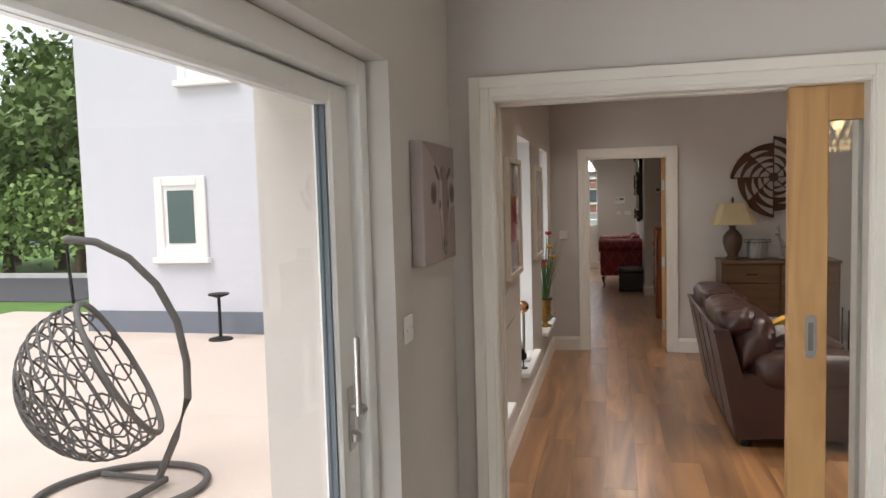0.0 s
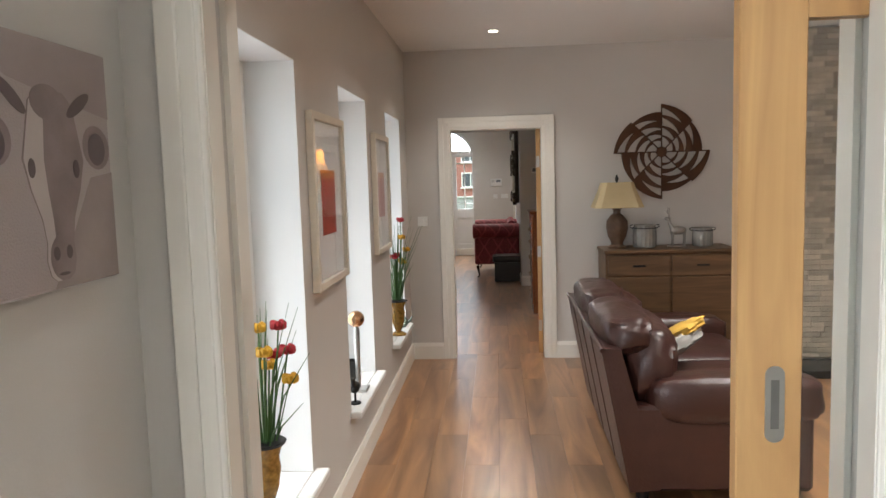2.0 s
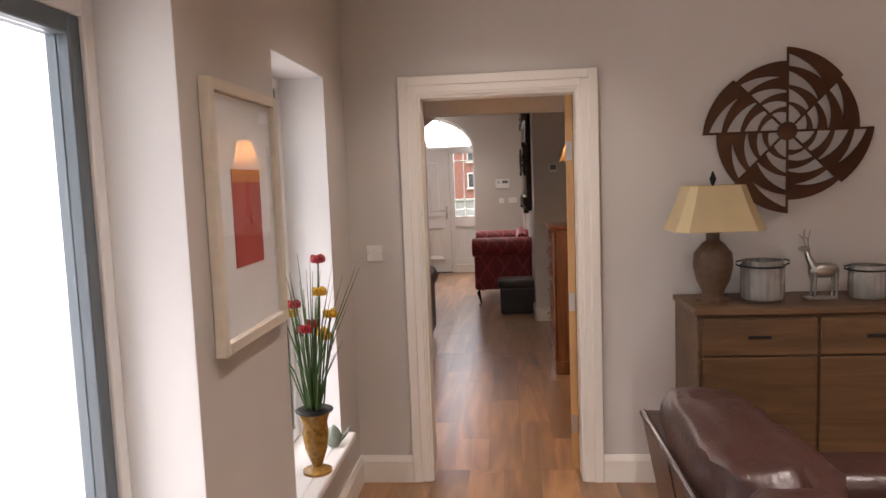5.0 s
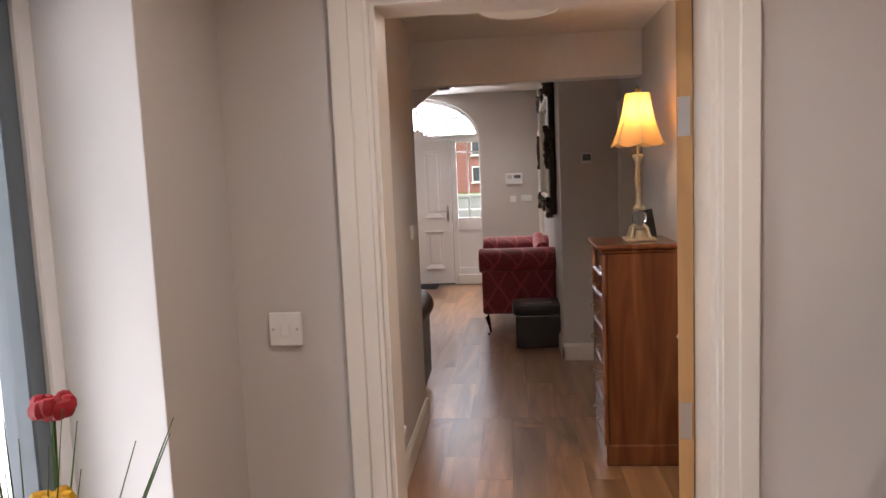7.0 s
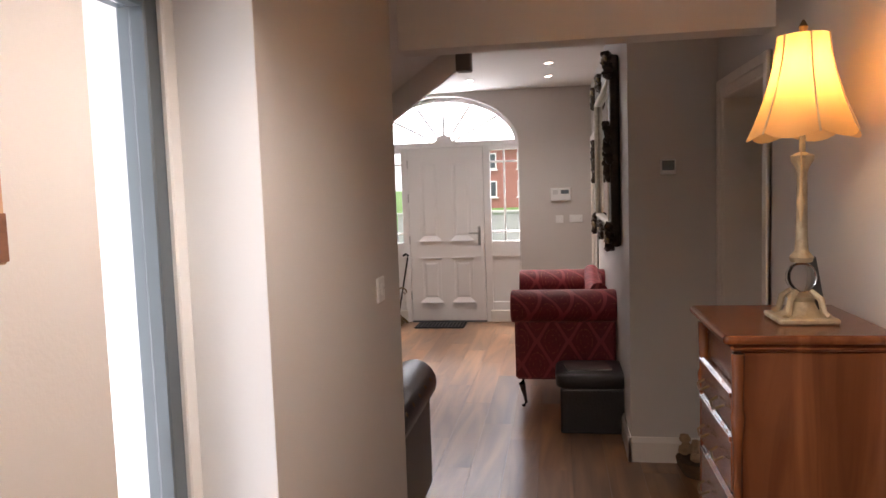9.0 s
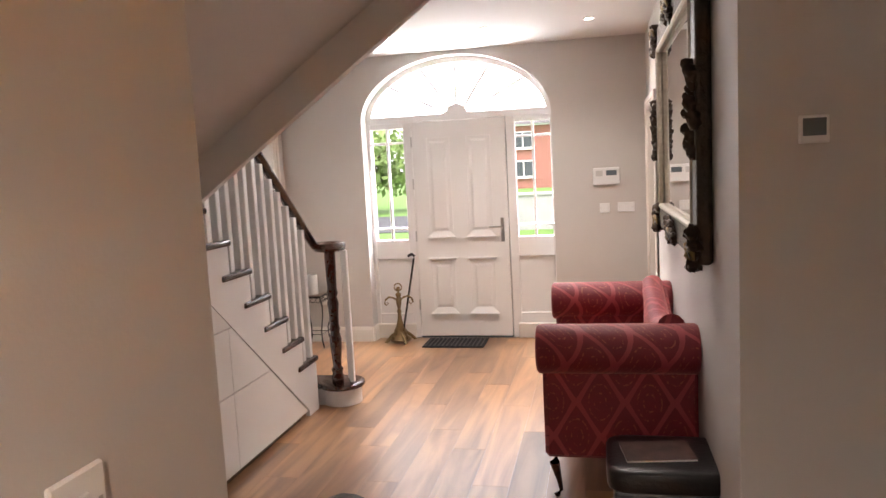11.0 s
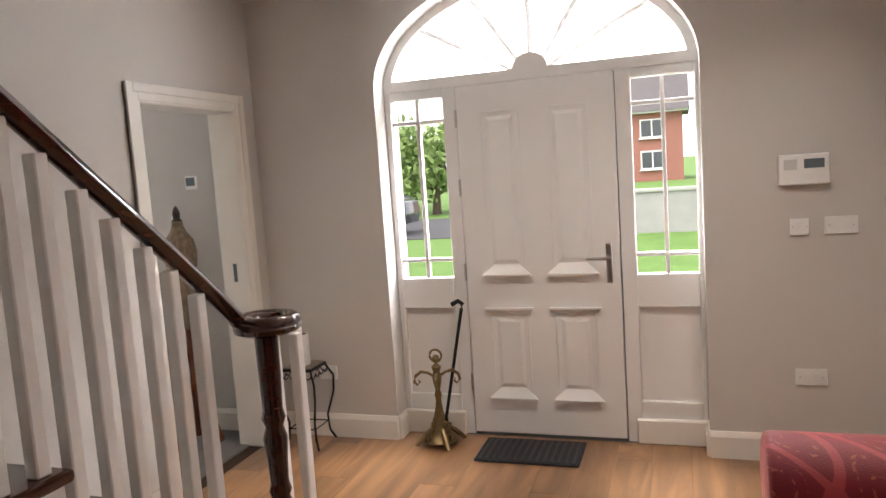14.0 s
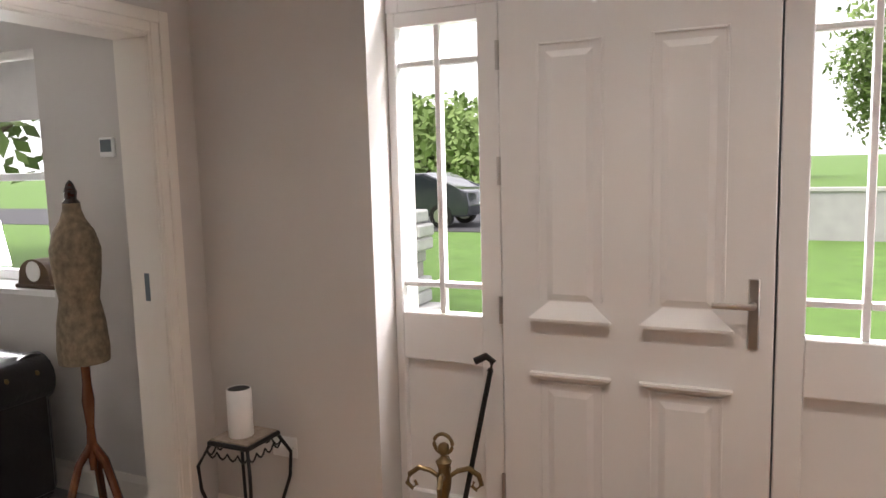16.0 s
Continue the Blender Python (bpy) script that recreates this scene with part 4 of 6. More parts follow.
part("board", box(0.001, 0.02, -0.09, 0.09, 0, 0.255, 0.004), M_MAHOG, s)


def plate(name, label, x, y, z, rz, w=0.086, h=0.086, rockers=1):
    s = thing(name, label, "switch" if "switch" in name else "socket", x, y, z, rz)
    part("plate", box(-w / 2, w / 2, -0.009, 0, -h / 2, h / 2, 0.003), M_PVC, s)
    for i in range(rockers):
        xx = (i - (rockers - 1) / 2) * 0.045
        part("rocker", box(xx - 0.012, xx + 0.012, -0.013, -0.0095, -0.018, 0.018, 0.002), M_PVC, s)
    for k in (-1, 1):
        part("screw", box(k * w * 0.36 - 0.003, k * w * 0.36 + 0.003, -0.0105, -0.0091, -0.003, 0.003), M_STEEL, s)


plate("fused_switch", "white fused switch plate on the grey wall", 0.128, -0.001, 1.233, 0)
plate("light_switch", "white light switch on the hall wall", 0.111, 2.50, 1.265, 90)
plate("light_switch", "white light switch below the alarm panel", 0.745, YF - 0.001, 1.213, 0)
plate("light_switch", "white double light switch beside the entrance", 0.93, YF - 0.001, 1.216, 0, 0.146, 0.086, 2)
plate("double_socket", "white double socket low on the front wall", 0.79, YF - 0.001, 0.45, 0, 0.146, 0.086, 2)
plate("double_socket", "white double socket behind the small iron table", -1.922, YF - 0.001, 0.41, 0, 0.12, 0.086, 2)
plate("light_switch", "white light switch on the kitchen wall", 0.001, -5.50, 1.245, 90)
plate("light_switch", "white light switch on the wall behind the stairs", -2.289, 7.12, 1.2, 90)
s = thing("strike_plate", "dark steel latch plate in the door lining", "latch plate", -2.37, 8.1775, 1.08)
part("plate", box(-0.012, 0.012, -0.002, 0, -0.055, 0.055), M_GREYFRAME, s)
s = thing("alarm_panel", "white alarm keypad with a small dark display", "alarm panel", 0.765, YF - 0.001, 1.495)
part("body", box(-0.115, 0.115, -0.03, 0, -0.075, 0.075, 0.006), M_PVC, s)
part("display", box(0.0, 0.09, -0.032, -0.0305, 0.005, 0.05), M_GREYFRAME, s)
part("keys", box(-0.09, -0.03, -0.032, -0.0305, 0.0, 0.05), shade("key_grey", (0.6, 0.6, 0.58), 0.5), s)


def thermostat(x, y, z):
    s = thing("thermostat", "small white thermostat with a dark screen", "thermostat", x, y - 0.001, z, 0, "thermostats")
    part("body", box(-0.043, 0.043, -0.015, 0, -0.043, 0.043, 0.004), M_PVC, s)
    part("screen", box(-0.033, 0.033, -0.0165, -0.0155, -0.02, 0.033), M_GREYFRAME, s)


thermostat(1.334, 4.25, 1.685)
thermostat(-2.79, YF, 1.64)


# canvas print of a cow's head, as plain shapes
def cow_canvas():
    s = thing("canvas_print", "grey sepia canvas print of a cow's head", "picture", 0.001, -5.18, 1.435)
    part("canvas", box(0.0, 0.045, -0.235, 0.235, 0.0, 0.42, 0.004), shade("sepia_canvas", (0.42, 0.36, 0.35), 0.85, var=0.15, scale=4, bump=0.3, bscale=250), s)
    dk, md, lt = shade("sepia_dark", (0.13, 0.10, 0.10), 0.85, var=0.3), shade("sepia_mid", (0.25, 0.20, 0.195), 0.85, var=0.4, scale=14), shade("sepia_light", (0.5, 0.44, 0.42), 0.85, var=0.15, scale=14)

    def blob(nm, y, z, ry, rz, m, x, tilt=0):
        pts = []
        for i in range(20):
            a = 2 * math.pi * i / 20
            u, v = ry * math.cos(a), rz * math.sin(a)
            pts.append((y + u * math.cos(tilt) - v * math.sin(tilt), z + u * math.sin(tilt) + v * math.cos(tilt)))
        part(nm, extrude_profile(pts, "x", 0.0455, x), m, s)
    half = ((0.335, 0.035), (0.315, 0.060), (0.27, 0.072), (0.22, 0.085), (0.17, 0.070), (0.12, 0.046), (0.08, 0.038), (0.05, 0.042), (0.025, 0.034), (0.015, 0.018))

    def head(nm, left, right, m, x, lift=0.0):
        pts = [(0.055 + right * w, z + lift) for z, w in half] + [(0.055 - left * w, z + lift) for z, w in half[::-1]]
        part(nm, extrude_profile(pts, "x", 0.0455, x), m, s)
    part("shaded_ground", extrude_profile([(-0.233, 0.418), (0.233, 0.418), (0.233, 0.30), (0.10, 0.32), (-0.05, 0.345), (-0.15, 0.385)], "x", 0.0453, 0.0456), shade("sepia_ground", (0.33, 0.275, 0.265), 0.85, var=0.2, scale=8), s)
    part("chest", extrude_profile([(0.233, 0.002), (0.03, 0.002), (0.10, 0.10), (0.16, 0.19), (0.233, 0.20)], "x", 0.0453, 0.0457), shade("sepia_chest", (0.30, 0.25, 0.235), 0.85, var=0.25, scale=10), s)
    head("head", 1.0, 1.0, md, 0.0460)
    head("lit_cheek", 0.95, -0.35, lt, 0.0463)
    blob("forelock", 0.045, 0.315, 0.045, 0.030, md, 0.0466)
    blob("muzzle", 0.058, 0.055, 0.036, 0.040, md, 0.0466)
    for y in (0.040, 0.076):
        blob("nostril", y, 0.062, 0.009, 0.012, dk, 0.0470)
    blob("mouth", 0.058, 0.026, 0.016, 0.003, dk, 0.0470)
    for y, tilt in ((-0.095, 0.25), (0.185, -0.25)):
        blob("ear", y, 0.245, 0.044, 0.040, md, 0.0461, tilt)
        blob("ear_hollow", y, 0.242, 0.028, 0.030, dk, 0.0465, tilt)
    for y, tilt in ((-0.045, -0.65), (0.135, 0.55)):
        blob("horn", y, 0.318, 0.042, 0.012, dk, 0.0465, tilt)
    blob("eye", -0.008, 0.205, 0.009, 0.016, dk, 0.0470)
    blob("eye", 0.115, 0.205, 0.009, 0.016, dk, 0.0470)


cow_canvas()


def vase(x, y, z, seed, tall=1.0, group="flower vases"):
    rnd = random.Random(seed)
    s = thing("flower_vase", "mottled amber vase of artificial red and yellow flowers", "vase", x, y, z, 0, group)
    m = shade("amber_mosaic", (0.30, 0.16, 0.03), 0.25, var=0.9, scale=55, bump=0.2)
    part("vase", lathe([(0.06, 0), (0.06, 0.012), (0.02, 0.03), (0.028, 0.05), (0.045, 0.10), (0.055, 0.17), (0.05, 0.21), (0.06, 0.25), (0.075, 0.265), (0.07, 0.265), (0.045, 0.21), (0.01, 0.2)], seg=22), m, s, "", True)
    part("rim", lathe([(0.076, 0.262), (0.079, 0.268), (0.07, 0.272)], seg=22), M_BLACK, s)
    for i in range(9):
        a, spread, h = rnd.uniform(0, 6.28), rnd.uniform(0.03, 0.12), rnd.uniform(0.42, 0.72) * tall
        x1, y1 = spread * math.cos(a), spread * math.sin(a)
        part("stem", tube([(0.2 * x1, 0.2 * y1, 0.2), (0.5 * x1, 0.5 * y1, 0.3), (x1, y1, h)], 0.0035, 5), M_STEM, s)
        bm = puff(x1, y1, h, 0.022, 0.022, 0.016, 0.9, 12, 0.3)
        for k in range(10):
            b = 6.28 * k / 10
            puff(x1 + 0.02 * math.cos(b), y1 + 0.02 * math.sin(b), h + 0.004 * (k % 3), 0.012, 0.012, 0.014, 0.9, 6, 0, bm)
        part("flower", bm, M_FLOWER_R if i % 2 else M_FLOWER_Y, s, "", True)
    bm = bmesh.new()
    for i in range(46):
        a, spread, h = rnd.uniform(0, 6.28), rnd.uniform(0.02, 0.22), rnd.uniform(0.38, 0.78) * tall
        tube([(0.01 * math.cos(a), 0.01 * math.sin(a), 0.2), (0.45 * spread * math.cos(a), 0.45 * spread * math.sin(a), 0.2 + 0.6 * (h - 0.2)), (spread * math.cos(a), spread * math.sin(a), h)], [0.003, 0.003, 0.0008], 4, bm)
    tagged(part("grass", bm, M_STEM, s, "thin green grass blades"), kind="stuff")


vase(-0.07, -3.83, 0.406, 3)
vase(0.0, -0.84, 0.406, 8, 1.24)

s = thing("ball_candlestick", "tall silver candlestick with a copper glass globe", "candlestick", -0.03, -2.30, 0.406)
part("base", box(-0.055, 0.055, -0.055, 0.055, 0, 0.015, 0.003), M_STEEL, s)
part("stem", lathe([(0.014, 0.015), (0.017, 0.35), (0.012, 0.37)], seg=14), M_STEEL, s, "", True)
part("globe", puff(0, 0, 0.415, 0.048, 0.048, 0.048, 1.0, 20), shade("copper_globe", (0.62, 0.36, 0.2), 0.15, 0.9, var=0.4, scale=12), s, "copper glazed globe", True)
s = thing("small_pot", "small dark metal pot on the window board", "pot", -0.12, -2.05, 0.406)
part("pot", lathe([(0.04, 0), (0.045, 0.10), (0.047, 0.11), (0.038, 0.11), (0.035, 0.02)], seg=18), M_BLACK, s, "", True)
s = thing("bird_ornament", "small dark metal bird ornament on the window board", "ornament", 0.0, -2.55, 0.406)
bm = puff(0, 0, 0.09, 0.025, 0.05, 0.03, 0.9, 12)
tube([(0, -0.03, 0.10), (0, -0.05, 0.15), (0, -0.08, 0.155)], [0.016, 0.012, 0.003], 6, bm)
tube([(0, 0, 0.0), (0, 0, 0.07)], 0.006, 6, bm)
lathe([(0.03, 0), (0.03, 0.008)], bm=bm)
part("bird", bm, M_BLACK, s, "", True)
s = thing("teapot_ornament", "small patterned teapot ornament on the window board", "ornament", 0.0, -0.55, 0.406)
bm = lathe([(0.02, 0), (0.035, 0.02), (0.04, 0.05), (0.025, 0.08), (0.006, 0.1)], seg=16)
tube([(0.03, 0, 0.03), (0.06, 0.0, 0.06), (0.075, 0, 0.09)], [0.012, 0.008, 0.005], 6, bm)
part("pot", bm, shade("glazed_green", (0.2, 0.25, 0.2), 0.2, var=0.4, scale=30), s, "", True)


# ---- hall ----
s = thing("landscape_canvas", "unframed canvas print of a stormy dusk landscape", "picture", 0.111, 0.555, 1.54)
def dusk_painting():
    m = shade("storm_dusk_print", (0.3, 0.27, 0.27), 0.85, bump=0.2, bscale=250)
    t, p = m.node_tree, m.node_tree.nodes["Principled BSDF"]
    co, sep, cloud = t.nodes.new("ShaderNodeTexCoord"), t.nodes.new("ShaderNodeSeparateXYZ"), t.nodes.new("ShaderNodeTexNoise")
    cloud.inputs["Scale"].default_value, cloud.inputs["Detail"].default_value, cloud.inputs["Distortion"].default_value = 7.0, 5, 0.8
    t.links.new(co.outputs["Object"], sep.inputs[0])
    t.links.new(co.outputs["Object"], cloud.inputs[0])
    off, add, ramp = t.nodes.new("ShaderNodeMath"), t.nodes.new("ShaderNodeMath"), t.nodes.new("ShaderNodeValToRGB")
    off.operation, off.inputs[1].default_value, off.inputs[2].default_value = "MULTIPLY_ADD", 0.55, -0.27
    t.links.new(cloud.outputs["Fac"], off.inputs[0])
    high = t.nodes.new("ShaderNodeMath")
    high.operation, high.inputs[1].default_value = "MULTIPLY", 3.2
    t.links.new(sep.outputs[2], high.inputs[0])
    t.links.new(high.outputs[0], add.inputs[0])
    t.links.new(off.outputs[0], add.inputs[1])
    cr = ramp.color_ramp
    cr.elements[0].position, cr.elements[0].color = 0.22, (0.55, 0.33, 0.19, 1)
    cr.elements[1].position, cr.elements[1].color = 0.95, (0.42, 0.40, 0.40, 1)
    for pos, c in ((0.36, (0.50, 0.27, 0.18)), (0.46, (0.20, 0.16, 0.17)), (0.60, (0.11, 0.10, 0.115)), (0.75, (0.26, 0.245, 0.255))):
        e = cr.elements.new(pos)
        e.color = (*c, 1)
    t.links.new(add.outputs[0], ramp.inputs[0])
    t.links.new(ramp.outputs[0], p.inputs["Base Color"])
    return m


part("canvas", box(0, 0.03, -0.24, 0.23, 0, 0.30, 0.003), dusk_painting(), s)
part("land_band", box(0.0302, 0.0310, -0.239, 0.229, 0.003, 0.055), shade("land_brown", (0.20, 0.085, 0.045), 0.85, var=0.8, scale=16, stretch=(1, 1, 5)), s)
rnd = random.Random(15)
bm = bmesh.new()
for k in range(16):
    y0 = -0.20 + 0.026 * k
    extrude_profile([(y0 + 0.022 * math.cos(2 * math.pi * i / 10), 0.056 + (0.012 + 0.012 * rnd.random()) * math.sin(2 * math.pi * i / 10)) for i in range(10)], "x", 0.0303, 0.0314, bm)
part("hedgerow", bm, M_BLACK, s, "dark painted hedgerow")
part("barn", box(0.0303, 0.0312, 0.03, 0.13, 0.075, 0.105), M_BLACK, s, "dark painted barn")
bm = bmesh.new()
for y0, z0, r in ((0.20, 0.10, 0.020), (0.19, 0.122, 0.016), (0.208, 0.135, 0.013), (0.20, 0.075, 0.012)):
    extrude_profile([(y0 + r * (0.8 + 0.3 * rnd.random()) * math.cos(2 * math.pi * i / 12), z0 + r * math.sin(2 * math.pi * i / 12)) for i in range(12)], "x", 0.0303, 0.0316, bm)
part("painted_tree", bm, M_BLACK, s)


def chest():
    s = thing("chest_of_drawers", "tall polished cherry chest of drawers", "chest", 1.165, 2.035, 0)
    D, W, H = 0.41, 0.47, 1.20
    part("carcass", box(0.03, D, 0.015, W - 0.015, 0.0, H - 0.045, 0.004), M_CHEST, s)
    part("plinth", box(0.015, D + 0.002, 0.003, W - 0.003, 0.0, 0.12, 0.008), M_CHEST, s)
    bm = box(-0.02, D + 0.005, -0.012, W + 0.012, H - 0.025, H, 0.010, seg=2)
    box(0.0, D + 0.002, 0.0, W, H - 0.0445, H - 0.0255, 0.008, bm)
    part("top", bm, M_CHEST, s)
    z = 0.14
    for hgt in (0.22, 0.21, 0.19, 0.17, 0.12):
        d = part("drawer", box(0.008, 0.0295, 0.03, W - 0.03, z, z + hgt - 0.01, 0.006), M_CHEST, s)
        part("moulding", box(0.002, 0.0085, 0.03, W - 0.03, z + hgt - 0.028, z + hgt - 0.012, 0.003), M_CHEST, d)
        for y in (0.14, W - 0.14):
            bm = tube([(0.004, y - 0.04, z + hgt * 0.45), (-0.016, y - 0.035, z + hgt * 0.45 - 0.012), (-0.018, y, z + hgt * 0.45 - 0.02), (-0.016, y + 0.035, z + hgt * 0.45 - 0.012), (0.004, y + 0.04, z + hgt * 0.45)], 0.004, 6)
            part("handle", bm, M_BRASS, d, "", True)
        z += hgt
    for y in (0.012, W - 0.012):
        part("corner_column", lathe([(0.018, 0.12), (0.014, 0.15), (0.012, 0.9), (0.02, 0.98), (0.014, 1.0), (0.018, H - 0.05)], 0.02, y, 0, 12), M_CHEST, s, "", True)


chest()


def bedside_lamp():
    s = thing("lit_table_lamp", "lit lamp with scalloped cream shade on gilt column", "lamp", 1.40, 2.24, 1.2005)
    s.scale = (0.93, 0.93, 0.946)
    gilt = shade("antique_gilt", (0.42, 0.34, 0.22), 0.5, 0.4, var=0.4, scale=30, bump=0.5, bscale=70)
    bm = box(-0.085, 0.085, -0.085, 0.085, 0.0, 0.018, 0.005)
    lathe([(0.075, 0.018), (0.05, 0.03), (0.035, 0.06), (0.045, 0.075), (0.03, 0.085)], seg=16, bm=bm)
    for k in range(4):
        a = math.pi / 4 + k * math.pi / 2
        tube([(0.03 * math.cos(a), 0.03 * math.sin(a), 0.09), (0.06 * math.cos(a), 0.06 * math.sin(a), 0.07), (0.07 * math.cos(a), 0.07 * math.sin(a), 0.03), (0.085 * math.cos(a), 0.085 * math.sin(a), 0.02)], 0.010, 6, bm)
    part("base", bm, gilt, s, "ornate silver-gilt footed base", True)
    part("glass_ball", puff(0, 0, 0.13, 0.045, 0.045, 0.045, 1, 18), glass("lamp_crystal", (0.9, 0.92, 0.93), 0.1), s, "clear crystal ball", True)
    part("column", lathe([(0.03, 0.176), (0.035, 0.19), (0.02, 0.21), (0.017, 0.25), (0.015, 0.44), (0.02, 0.455), (0.032, 0.475), (0.034, 0.49), (0.01, 0.50), (0.008, 0.56)], seg=16), gilt, s, "", True)
    m = bpy.data.materials.new("lit_silk_shade")
    m.use_nodes = True
    b = m.node_tree.nodes["Principled BSDF"]
    b.inputs["Base Color"].default_value = (0.80, 0.60, 0.33, 1)
    b.inputs["Roughness"].default_value = 0.8
    b.inputs["Subsurface Weight"].default_value = 0.0
    tr, ad = m.node_tree.nodes.new("ShaderNodeBsdfTranslucent"), m.node_tree.nodes.new("ShaderNodeMixShader")
    tr.inputs[0].default_value = (0.95, 0.62, 0.25, 1)
    ad.inputs[0].default_value = 0.6
    m.node_tree.links.new(b.outputs[0], ad.inputs[1])
    m.node_tree.links.new(tr.outputs[0], ad.inputs[2])
    m.node_tree.links.new(ad.outputs[0], m.node_tree.nodes["Material Output"].inputs[0])
    bm, n, rows = bmesh.new(), 48, []
    for i, f in enumerate((0.0, 0.15, 0.35, 0.55, 0.75, 0.9, 1.0)):
        row = []
        for k in range(n):
            a = 2 * math.pi * k / n
            lobe = abs(math.cos(3 * a))
            r = (0.072 + 0.085 * (1 - f) ** 1.6) * (0.94 + 0.06 * lobe)
            z = 0.535 + 0.30 * f + (0.022 * (1 - lobe) if i == 0 else 0)
            row.append(bm.verts.new((r * math.cos(a), r * math.sin(a), z)))
        rows.append(row)
    for p, q in zip(rows, rows[1:]):
        for k in range(n):
            bm.faces.new((p[k], p[(k + 1) % n], q[(k + 1) % n], q[k]))
    part("shade", bm, m, s, "scalloped cream silk shade, glowing", True)
    for k in range(6):
        a = math.pi / 6 + k * math.pi / 3
        pts = [((0.074 + 0.085 * (1 - f) ** 1.6) * 0.955 * math.cos(a), (0.074 + 0.085 * (1 - f) ** 1.6) * 0.955 * math.sin(a), 0.552 + 0.285 * f) for f in (0, 0.2, 0.4, 0.6, 0.8, 1)]
        part("braid", tube(pts, 0.003, 5), shade("cream_braid", (0.7, 0.58, 0.4), 0.8), s)
    part("finial", lathe([(0.006, 0.50), (0.006, 0.84), (0.014, 0.86), (0.003, 0.88)], seg=12), M_BRASS, s, "", True)
    part("bulb", puff(0, 0, 0.66, 0.03, 0.03, 0.045, 1, 14), glow("warm_bulb", (1.0, 0.62, 0.22), 3.0), s, "", True)
    part("tassel", lathe([(0.003, 0.30), (0.010, 0.34), (0.014, 0.355), (0.006, 0.375), (0.002, 0.5)], -0.02, -0.055, 0, 10), shade("gold_tassel", (0.5, 0.36, 0.2), 0.8), s, "", True)
    lamp = new("bulb_light", bpy.data.lights.new("bulb_light", "POINT"))
    lamp.data.energy, lamp.data.color, lamp.data.shadow_soft_size = 2.2, (1, 0.60, 0.26), 0.05
    lamp.location = (1.40, 2.24, 1.89)


bedside_lamp()
s = thing("photo_frame", "small dark photo frame standing on the chest", "photo frame", 1.50, 2.40, 1.2005, 60)
bm = box(-0.06, 0.06, -0.008, 0.008, 0, 0.16, 0.003)
bmesh.ops.rotate(bm, verts=bm.verts[:], cent=(0, 0, 0), matrix=Matrix.Rotation(radians(-10), 3, "X"))
part("frame", bm, M_BLACK, s)

s = thing("drum_pendant", "cream drum ceiling light with a glowing diffuser", "ceiling light", 0.757, 1.05, 2.205)
part("drum", lathe([(0.148, 0.004), (0.15, 0.0), (0.15, 0.14), (0.146, 0.14), (0.146, 0.008)], seg=36), shade("cream_linen", (0.72, 0.66, 0.56), 0.8), s, "", True)
part("diffuser", lathe([(0.143, 0.006), (0.143, 0.012)], seg=36), glow("warm_diffuser", (1.0, 0.80, 0.55), 4.0), s)
part("ceiling_rose", lathe([(0.01, 0.12), (0.01, 0.22), (0.05, 0.255), (0.055, 0.294)], seg=20), M_WHITE, s, "", True)
s = new("pendant_light", bpy.data.lights.new("pendant_light", "SPOT"))
s.data.energy, s.data.spot_size, s.data.spot_blend, s.data.color, s.data.shadow_soft_size = 50, radians(165), 0.6, (1, 0.91, 0.80), 0.12
s.location = (0.757, 1.05, 2.20)


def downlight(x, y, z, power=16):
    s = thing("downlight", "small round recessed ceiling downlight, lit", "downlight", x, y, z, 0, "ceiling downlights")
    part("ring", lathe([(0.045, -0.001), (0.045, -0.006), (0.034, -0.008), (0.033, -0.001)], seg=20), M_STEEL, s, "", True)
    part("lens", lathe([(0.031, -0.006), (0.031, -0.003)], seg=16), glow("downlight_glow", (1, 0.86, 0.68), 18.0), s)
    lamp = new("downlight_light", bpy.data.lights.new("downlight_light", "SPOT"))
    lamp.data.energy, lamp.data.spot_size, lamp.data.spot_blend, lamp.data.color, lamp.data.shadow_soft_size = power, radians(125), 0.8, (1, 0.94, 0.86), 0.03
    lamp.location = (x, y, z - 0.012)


for x, y in ((0.68, 5.88), (0.67, 6.73), (0.66, 7.52), (-0.14, 7.54), (-0.93, 7.50)):
    downlight(x, y, 2.70, 16)
# only the first lounge downlight is known; the other four are unseen, added as fill
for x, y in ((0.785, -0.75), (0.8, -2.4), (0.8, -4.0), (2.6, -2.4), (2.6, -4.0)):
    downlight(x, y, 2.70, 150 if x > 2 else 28)


